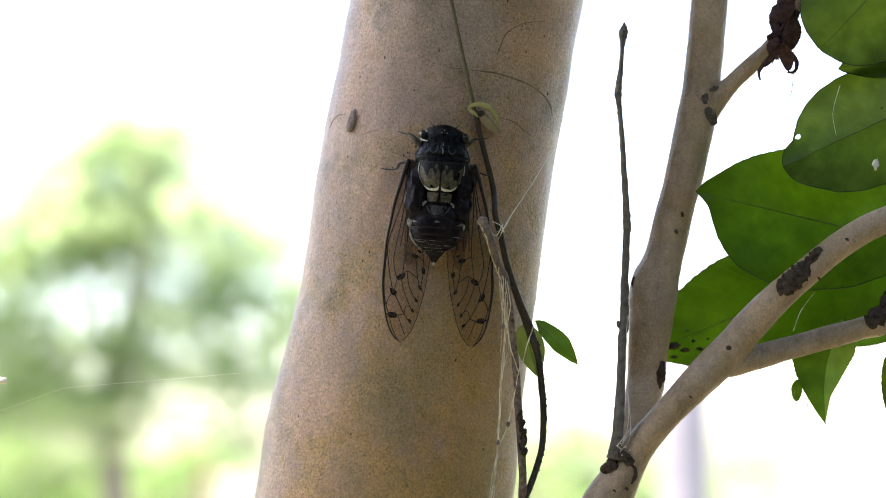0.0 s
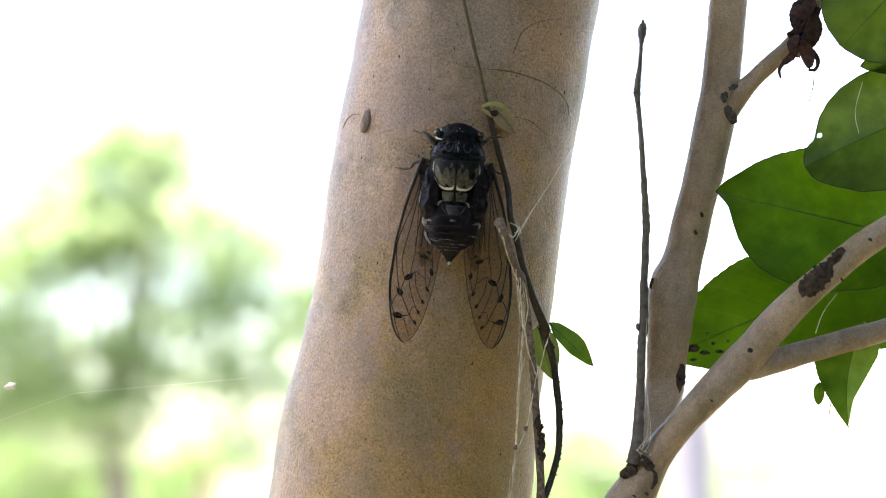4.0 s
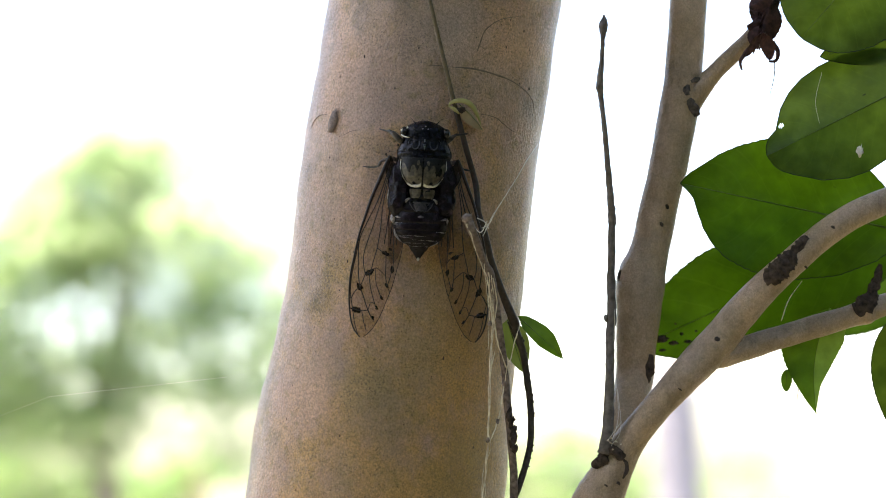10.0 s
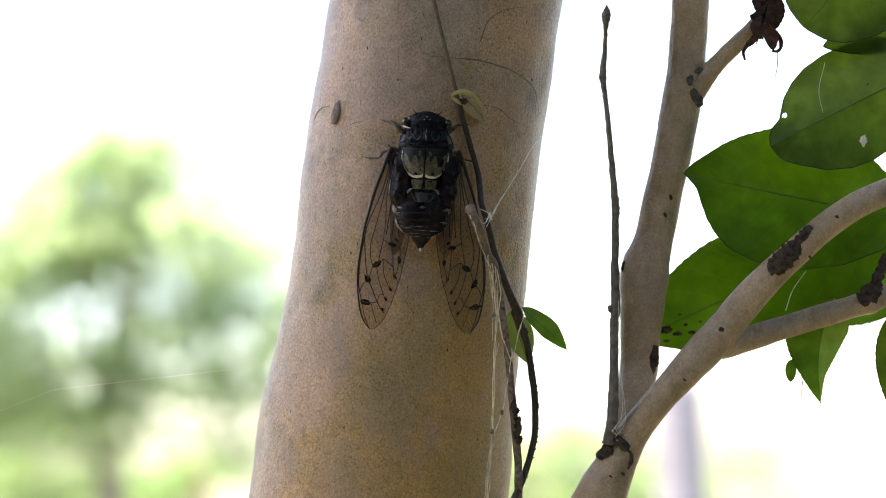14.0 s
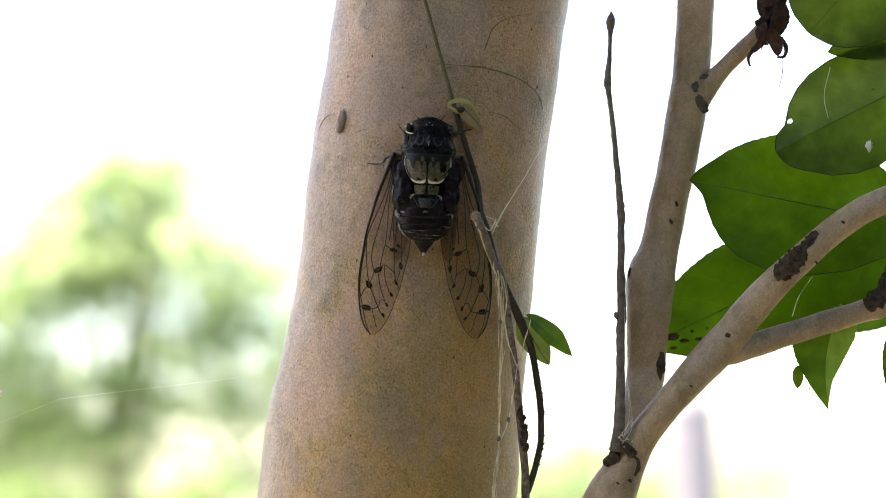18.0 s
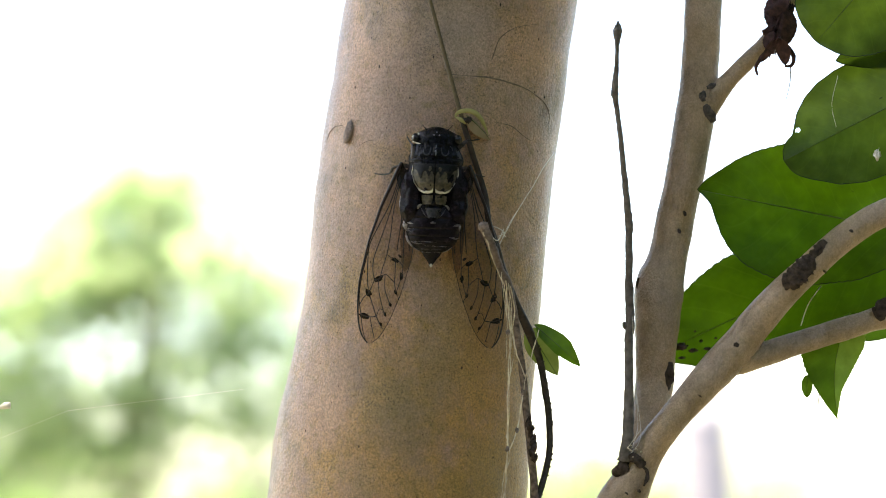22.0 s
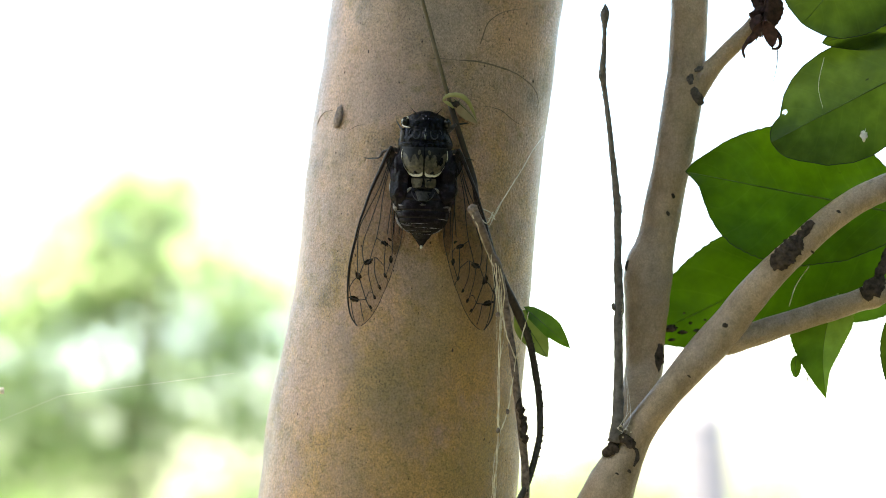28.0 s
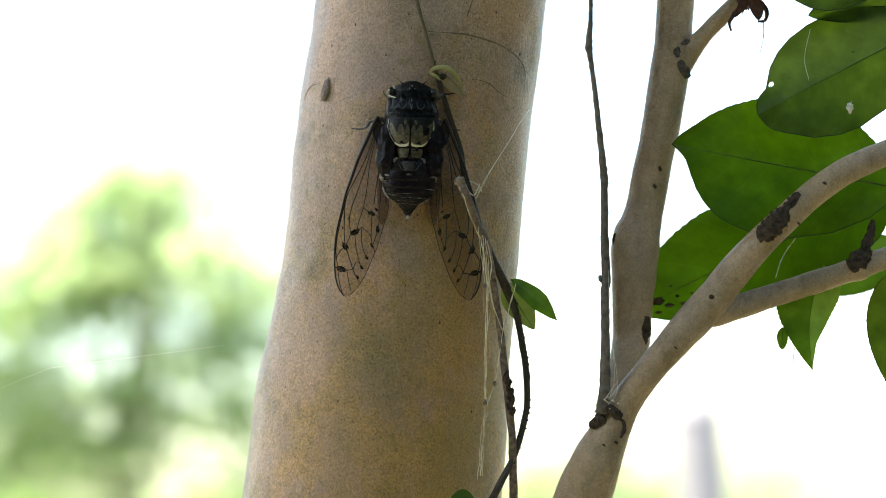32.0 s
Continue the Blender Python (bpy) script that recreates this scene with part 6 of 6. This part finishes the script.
def garden():
    far = 12.0
    x0 = view_place(-155, 0, far).x
    y0 = view_place(0, 0, far).y

    def c(px, py, r, dy=0.0):
        q = view_place(px, py - 14, far)
        return ((q.x - x0, dy, q.z), r)
    # an uneven crown placed to fit the camera's view: a tuft above, open gaps between its sprays, heavier boughs here
    # and there
    rnd = random.Random(5)
    gaps = ((-154, 23, 13), (-92, 44, 13), (-115, 88, 13), (-135, 78, 9), (-194, 98, 15), (-60, -2, 8), (-70, 74, 10))
    top = ((-330, -30), (-215, -36), (-193, -40), (-168, -52), (-160, -66), (-130, -68), (-124, -38), (-104, -32), (-66, -20), (-30, 10), (10, 50))
    clumps = []
    while len(clumps) < 175:
        u, v = rnd.uniform(-300, 0), rnd.uniform(-70, 92)
        if v < float(np.interp(u, [q[0] for q in top], [q[1] for q in top])) + 4 or any(math.hypot(u - g[0], v - g[1]) < g[2] + 7 for g in gaps):
            continue
        clumps.append(c(u, v + 14, rnd.uniform(0.16, 0.27), rnd.uniform(-0.5, 0.6)))
    for u, v in ((-173, 0), (-180, 6), (-166, -4), (-98, -4), (-106, -8), (-90, 2), (-86, 60), (-78, 62), (-190, 42), (-182, 50), (-145, 50), (-148, -50), (-140, -58), (-152, -40), (-158, -58), (-134, -50), (-146, -64), (-136, -64), (-155, -48), (-130, -42), (-142, -44), (-170, -40), (-185, -32), (-172, 84), (-156, 86), (-205, -20), (-115, -20), (-120, 20), (-108, 24), (-205, -8), (-214, 8), (-209, 26), (-204, 44), (-215, 62), (-226, 24), (-200, 76), (-186, 66)):
        clumps.append(c(u, v + 14, 0.34 if v < -38 else 0.28, rnd.uniform(-0.3, 0.4)))
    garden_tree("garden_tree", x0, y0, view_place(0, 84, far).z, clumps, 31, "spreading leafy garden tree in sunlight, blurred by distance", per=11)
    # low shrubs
    for i, (px, py, r, mat) in enumerate(((-208, 92, 0.5, SHRUB_LEAF), (-150, 106, 0.42, SHRUB_LEAF), (-115, 140, 0.35, HAZY_LEAF_BLUE), (75, 97, 0.34, SHRUB_LEAF), (55, 101, 0.3, HAZY_LEAF_BLUE), (100, 104, 0.3, SHRUB_LEAF), (132, 112, 0.3, SHRUB_LEAF), (-60, 130, 0.4, SHRUB_LEAF), (-234, 84, 0.45, SHRUB_LEAF), (-178, 100, 0.4, HAZY_LEAF_BLUE), (-128, 112, 0.35, SHRUB_LEAF), (-20, 125, 0.4, HAZY_LEAF_BLUE), (20, 120, 0.35, SHRUB_LEAF))):
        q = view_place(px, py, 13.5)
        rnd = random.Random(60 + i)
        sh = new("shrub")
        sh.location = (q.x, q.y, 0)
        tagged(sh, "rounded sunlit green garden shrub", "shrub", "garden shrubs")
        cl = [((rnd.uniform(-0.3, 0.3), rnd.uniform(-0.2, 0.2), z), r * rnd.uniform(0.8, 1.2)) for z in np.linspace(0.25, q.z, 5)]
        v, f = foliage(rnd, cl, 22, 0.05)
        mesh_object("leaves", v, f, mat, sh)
        bm = bmesh.new()
        tube(bm, [(0, 0, -0.03, 0.05), (0.03, 0.02, q.z * 0.5, 0.035), (0, 0, q.z * 0.9, 0.015)], 8, 4, 0.1, 3.0)
        me = bpy.data.meshes.new("stem")
        bm.to_mesh(me)
        bm.free()
        me.materials.append(FAR_BARK)
        st = new("stem", me)
        st.parent = sh
    # a low cream-painted post
    q = view_place(-114, 92, 12.6)
    post = new("garden_post")
    post.location = (q.x, q.y, 0)
    tagged(post, "low cream-painted garden post in the sun", "post")
    bm = bmesh.new()
    tube(bm, [(0, 0, -0.05, 0.06), (0, 0, q.z * 0.5, 0.055), (0, 0, q.z, 0.05)], 10, 3)
    me = bpy.data.meshes.new("shaft")
    bm.to_mesh(me)
    bm.free()
    me.materials.append(WARM_WALL)
    new("shaft", me).parent = post
    # a slim stone pillar with a pointed cap
    q = view_place(116, 58, 12.0)
    pil = new("stone_pillar")
    pil.location = (q.x, q.y, 0)
    tagged(pil, "slim mauve-grey stone pillar with a pointed cap", "pillar")
    h = q.z
    bm = bmesh.new()
    tube(bm, [(0, 0, -0.05, 0.15), (0, 0, 0.2, 0.15), (0, 0, h - 0.25, 0.14), (0, 0, h - 0.14, 0.135)], 12, 3)
    me = bpy.data.meshes.new("shaft")
    bm.to_mesh(me)
    bm.free()
    me.materials.append(PILLAR)
    sh = new("shaft", me)
    sh.parent = pil
    bm = bmesh.new()
    tube(bm, [(0, 0, h - 0.14, 0.15), (0, 0, h - 0.08, 0.125), (0, 0, h, 0.06)], 12, 3)
    me = bpy.data.meshes.new("cap")
    bm.to_mesh(me)
    bm.free()
    me.materials.append(PILLAR)
    cp = new("cap", me)
    cp.parent = pil


def light_blockers():
    """Evergreens added out of view round the viewer; their heights are set to keep light off the trunk."""
    rnd = random.Random(77)
    tall, low = (0.5, 1.1, 1.7, 2.3, 2.9), (0.5, 1.0, 1.5)
    for a, heights in ((208, low), (220, tall), (234, tall), (250, tall), (267, (0.5, 1.1, 1.7, 2.3)), (284, (0.5, 1.1, 1.7, 2.1)), (302, low), (326, low), (350, tall), (368, tall), (386, (0.5, 1.1, 1.7, 2.3))):
        x, y = 3.0 * math.cos(radians(a)), 3.0 * math.sin(radians(a)) - 0.4
        garden_tree("light_blocker", x, y, 1.2, [((rnd.uniform(-0.3, 0.3), rnd.uniform(-0.3, 0.3), z), 0.95) for z in heights], 200 + a, "unseen foliage added to block light", LEAF_DARK, 20, 0.09, 0.11)


ground()
garden()
light_blockers()
bark_tree()
sapling()
VINE_TOP, VINE_STEM = vine_upper()
VINE_LOW, LOW_LEAF = vine_lower()
broken_twig()
fibres()
web_strands()
CICADA, WING_L, WING_R, ABDOMEN, FORELEG = cicada()


def on_trunk(u, v):
    """The cicada's pose with its thorax at u, v on the bark."""
    return FRAME @ pose(u / 1000, v / 1000, FRONT / 1000, 0, 0, -4.8)


def flap(side, turn):
    return pose(side * 0.009, 0.008, 0.0055, 0, 0, turn)


def motions():
    walk(CICADA, [
        (0.0, on_trunk(-0.9, 16.2)), (2.0, on_trunk(-1.3, 16.5)), (3.5, on_trunk(-1.1, 16.6)), (5.5, on_trunk(-1.1, 16.6)), (6.0, on_trunk(-1.1, 16.7)),
        (8.0, on_trunk(-1.1, 16.7)), (10.0, on_trunk(-1.1, 16.6)), (12.0, on_trunk(-1.2, 16.8)), (13.5, on_trunk(-1.4, 16.7)), (14.0, on_trunk(-1.5, 16.8)),
        (14.5, on_trunk(-1.9, 17.0)), (16.5, on_trunk(-2.0, 17.2)), (18.0, on_trunk(-2.2, 17.3)), (20.0, on_trunk(-2.2, 17.3)), (22.0, on_trunk(-2.2, 17.4)),
        (24.0, on_trunk(-2.1, 17.2)), (25.5, on_trunk(-2.2, 17.4)), (27.5, on_trunk(-2.3, 17.5)), (28.0, on_trunk(-2.2, 17.4)), (30.0, on_trunk(-2.1, 17.6)),
        (32.0, on_trunk(-2.3, 18.0)),
    ])
    walk(WING_L, [
        (0.0, flap(-1, 0.2)), (0.5, flap(-1, 0.7)), (1.0, flap(-1, 0.5)), (1.5, flap(-1, 0.6)), (2.0, flap(-1, 0.4)), (2.5, flap(-1, -2.1)),
        (3.0, flap(-1, -2.3)), (3.5, flap(-1, -2.6)), (5.5, flap(-1, -5.1)), (6.0, flap(-1, -4.5)), (6.5, flap(-1, -3.7)), (7.0, flap(-1, -5.6)),
        (7.5, flap(-1, -5.9)), (8.0, flap(-1, -6.6)), (8.5, flap(-1, -6.3)), (9.0, flap(-1, -4.7)), (9.5, flap(-1, -5.0)), (10.0, flap(-1, -7.8)),
        (10.5, flap(-1, -7.3)), (11.0, flap(-1, -6.2)), (11.5, flap(-1, -7.3)), (12.0, flap(-1, -8.8)), (12.5, flap(-1, -8.3)), (13.0, flap(-1, -7.6)),
        (13.5, flap(-1, -5.6)), (14.0, flap(-1, -5.2)), (14.5, flap(-1, -7.8)), (16.5, flap(-1, -11.2)), (17.0, flap(-1, -8.0)), (17.5, flap(-1, -7.9)),
        (18.0, flap(-1, -6.1)), (18.5, flap(-1, -6.3)), (19.0, flap(-1, -9.6)), (19.5, flap(-1, -8.6)), (20.0, flap(-1, -6.8)), (20.5, flap(-1, -9.4)),
        (21.0, flap(-1, -11.0)), (21.5, flap(-1, -10.3)), (22.0, flap(-1, -9.7)), (22.5, flap(-1, -7.8)), (23.0, flap(-1, -6.8)), (23.5, flap(-1, -10.0)),
        (24.0, flap(-1, -8.7)), (24.5, flap(-1, -7.0)), (25.0, flap(-1, -6.8)), (25.5, flap(-1, -11.0)), (27.5, flap(-1, -6.9)), (28.0, flap(-1, -10.1)),
        (28.5, flap(-1, -9.7)), (29.0, flap(-1, -7.9)), (29.5, flap(-1, -7.4)), (30.0, flap(-1, -10.7)), (30.5, flap(-1, -9.1)), (31.0, flap(-1, -11.6)),
        (31.5, flap(-1, -11.1)), (32.0, flap(-1, -10.0)),
    ])
    walk(WING_R, [
        (0.0, flap(1, 5.4)), (0.5, flap(1, 6.7)), (1.0, flap(1, 6.1)), (1.5, flap(1, 5.6)), (2.0, flap(1, 5.6)), (2.5, flap(1, 8.5)),
        (3.0, flap(1, 7.9)), (3.5, flap(1, 5.7)), (5.5, flap(1, 9.7)), (6.0, flap(1, 8.1)), (6.5, flap(1, 6.3)), (7.0, flap(1, 9.4)),
        (7.5, flap(1, 10.3)), (8.0, flap(1, 10.3)), (8.5, flap(1, 9.7)), (9.0, flap(1, 7.5)), (9.5, flap(1, 6.1)), (10.0, flap(1, 10.3)),
        (10.5, flap(1, 9.6)), (11.0, flap(1, 7.1)), (11.5, flap(1, 9.8)), (12.0, flap(1, 11.5)), (12.5, flap(1, 10.9)), (13.0, flap(1, 10.7)),
        (13.5, flap(1, 8.8)), (14.0, flap(1, 7.5)), (14.5, flap(1, 10.4)), (16.5, flap(1, 13.2)), (17.0, flap(1, 10.4)), (17.5, flap(1, 10.3)),
        (18.0, flap(1, 8.9)), (18.5, flap(1, 8.8)), (19.0, flap(1, 11.1)), (19.5, flap(1, 10.2)), (20.0, flap(1, 9.4)), (20.5, flap(1, 10.9)),
        (21.0, flap(1, 12.6)), (21.5, flap(1, 11.7)), (22.0, flap(1, 11.0)), (22.5, flap(1, 9.5)), (23.0, flap(1, 9.1)), (23.5, flap(1, 10.7)),
        (24.0, flap(1, 9.8)), (24.5, flap(1, 9.3)), (25.0, flap(1, 9.0)), (25.5, flap(1, 12.9)), (27.5, flap(1, 9.4)), (28.0, flap(1, 11.6)),
        (28.5, flap(1, 10.9)), (29.0, flap(1, 9.8)), (29.5, flap(1, 9.3)), (30.0, flap(1, 11.5)), (30.5, flap(1, 10.5)), (31.0, flap(1, 12.7)),
        (31.5, flap(1, 12.5)), (32.0, flap(1, 11.7)),
    ])
    walk(ABDOMEN, [
        (0.0, pose(0, -0.0043, 0.0036)), (0.5, pose(0, -0.0043, 0.0036)), (1.0, pose(0, -0.0043, 0.0036)), (1.5, pose(0, -0.0043, 0.0036)), (2.0, pose(0, -0.0037, 0.0036)),
        (2.5, pose(0, -0.0034, 0.0036)), (3.0, pose(0, -0.0037, 0.0036)), (3.5, pose(0, -0.0039, 0.0036)), (5.5, pose(0, -0.0041, 0.0036)), (6.0, pose(0, -0.0038, 0.0036)),
        (6.5, pose(0, -0.0035, 0.0036)), (7.0, pose(0, -0.0034, 0.0036)), (7.5, pose(0, -0.0034, 0.0036)), (8.0, pose(0, -0.0035, 0.0036)), (8.5, pose(0, -0.0036, 0.0036)),
        (9.0, pose(0, -0.0039, 0.0036)), (9.5, pose(0, -0.0038, 0.0036)), (10.0, pose(0, -0.0039, 0.0036)), (10.5, pose(0, -0.0038, 0.0036)), (11.0, pose(0, -0.0036, 0.0036)),
        (11.5, pose(0, -0.0036, 0.0036)), (12.0, pose(0, -0.0033, 0.0036)), (12.5, pose(0, -0.0035, 0.0036)), (13.0, pose(0, -0.0037, 0.0036)), (13.5, pose(0, -0.0037, 0.0036)),
        (14.0, pose(0, -0.0038, 0.0036)), (14.5, pose(0, -0.0043, 0.0036)), (16.5, pose(0, -0.0029, 0.0036)), (17.0, pose(0, -0.0034, 0.0036)), (17.5, pose(0, -0.0037, 0.0036)),
        (18.0, pose(0, -0.0035, 0.0036)), (18.5, pose(0, -0.0034, 0.0036)), (19.0, pose(0, -0.0034, 0.0036)), (19.5, pose(0, -0.0034, 0.0036)), (20.0, pose(0, -0.0031, 0.0036)),
        (20.5, pose(0, -0.0031, 0.0036)), (21.0, pose(0, -0.0029, 0.0036)), (21.5, pose(0, -0.0035, 0.0036)), (22.0, pose(0, -0.0038, 0.0036)), (22.5, pose(0, -0.0036, 0.0036)),
        (23.0, pose(0, -0.0034, 0.0036)), (23.5, pose(0, -0.0034, 0.0036)), (24.0, pose(0, -0.0032, 0.0036)), (24.5, pose(0, -0.0029, 0.0036)), (25.0, pose(0, -0.0029, 0.0036)),
        (25.5, pose(0, -0.0029, 0.0036)), (27.5, pose(0, -0.0029, 0.0036)), (28.0, pose(0, -0.0034, 0.0036)), (28.5, pose(0, -0.0031, 0.0036)), (29.0, pose(0, -0.0031, 0.0036)),
        (29.5, pose(0, -0.0029, 0.0036)), (30.0, pose(0, -0.0029, 0.0036)), (30.5, pose(0, -0.0029, 0.0036)), (31.0, pose(0, -0.0031, 0.0036)), (31.5, pose(0, -0.0032, 0.0036)),
        (32.0, pose(0, -0.0034, 0.0036)),
    ])
    # the left foreleg reaches out, then is drawn up beside the eye
    reach, tucked, half = pose(-0.005, 0.0126, 0.0034), pose(-0.0045, 0.0080, 0.0045, 0, 0, -42), pose(-0.0048, 0.0106, 0.0045, 0, 0, -36)
    lifted, raised = pose(-0.005, 0.0128, 0.0036, 0, 0, -24), pose(-0.005, 0.0133, 0.0036, 0, 0, -31)
    walk(FORELEG, [(0.0, reach), (14.2, reach), (15.5, lifted), (17.3, lifted), (18.3, tucked), (18.7, tucked), (19.0, half), (20.0, half), (20.7, tucked), (29.6, tucked), (29.9, raised), (30.1, raised), (30.4, tucked), (32.0, tucked)])
    # the vine is pushed aside as the cicada steps up
    still = FRAME @ Matrix.Translation(Vector(VINE_BASE) / 1000)
    walk(VINE_TOP, [(t, still @ pose(dx, 0, 0, 0, 0, a)) for t, a, dx in ((0.0, 0.9, 0), (0.4, 1.4, -0.0002), (3.0, 1.4, -0.0002), (8.0, 0.9, -0.0003), (13.5, 0.7, -0.0004), (14.2, 1.1, -0.0005), (14.7, 1.9, -0.0010), (16.5, 2.1, -0.0014), (25.5, 2.1, -0.0014), (27.5, 2.3, -0.0015), (32.0, 2.3, -0.0015))])
    upright = VINE_STEM.matrix_basis.copy()
    walk(VINE_STEM, [(t, upright @ pose(0, 0, 0, 0, 0, a)) for t, a in ((0.0, 0.0), (14.0, 0.0), (18.0, 0.2), (24.0, -0.8), (32.0, -1.1))])
    low = VINE_LOW.matrix_basis.copy()
    walk(VINE_LOW, [(0.0, low), (0.4, low @ pose(0, 0, 0, 0, 0, 0.5)), (8.0, low @ pose(0, 0, 0, 0, 0, 0.9)), (14.2, low @ pose(0, 0, 0, 0, 0, 0.9)), (14.8, low @ pose(0, 0, 0, 0, 0, 1.1)), (17.0, low @ pose(0, 0, 0, 0, 0, 1.3)), (32.0, low @ pose(0, 0, 0, 0, 0, 1.5))])
    rest = LOW_LEAF.matrix_basis.copy()
    swung = rest @ pose(0.0012, 0, 0, 0, 0, 14)
    walk(LOW_LEAF, [(0.0, rest), (14.2, rest @ pose(0, 0, 0, 0, 0, 1)), (14.8, swung), (32.0, swung)])



motions()
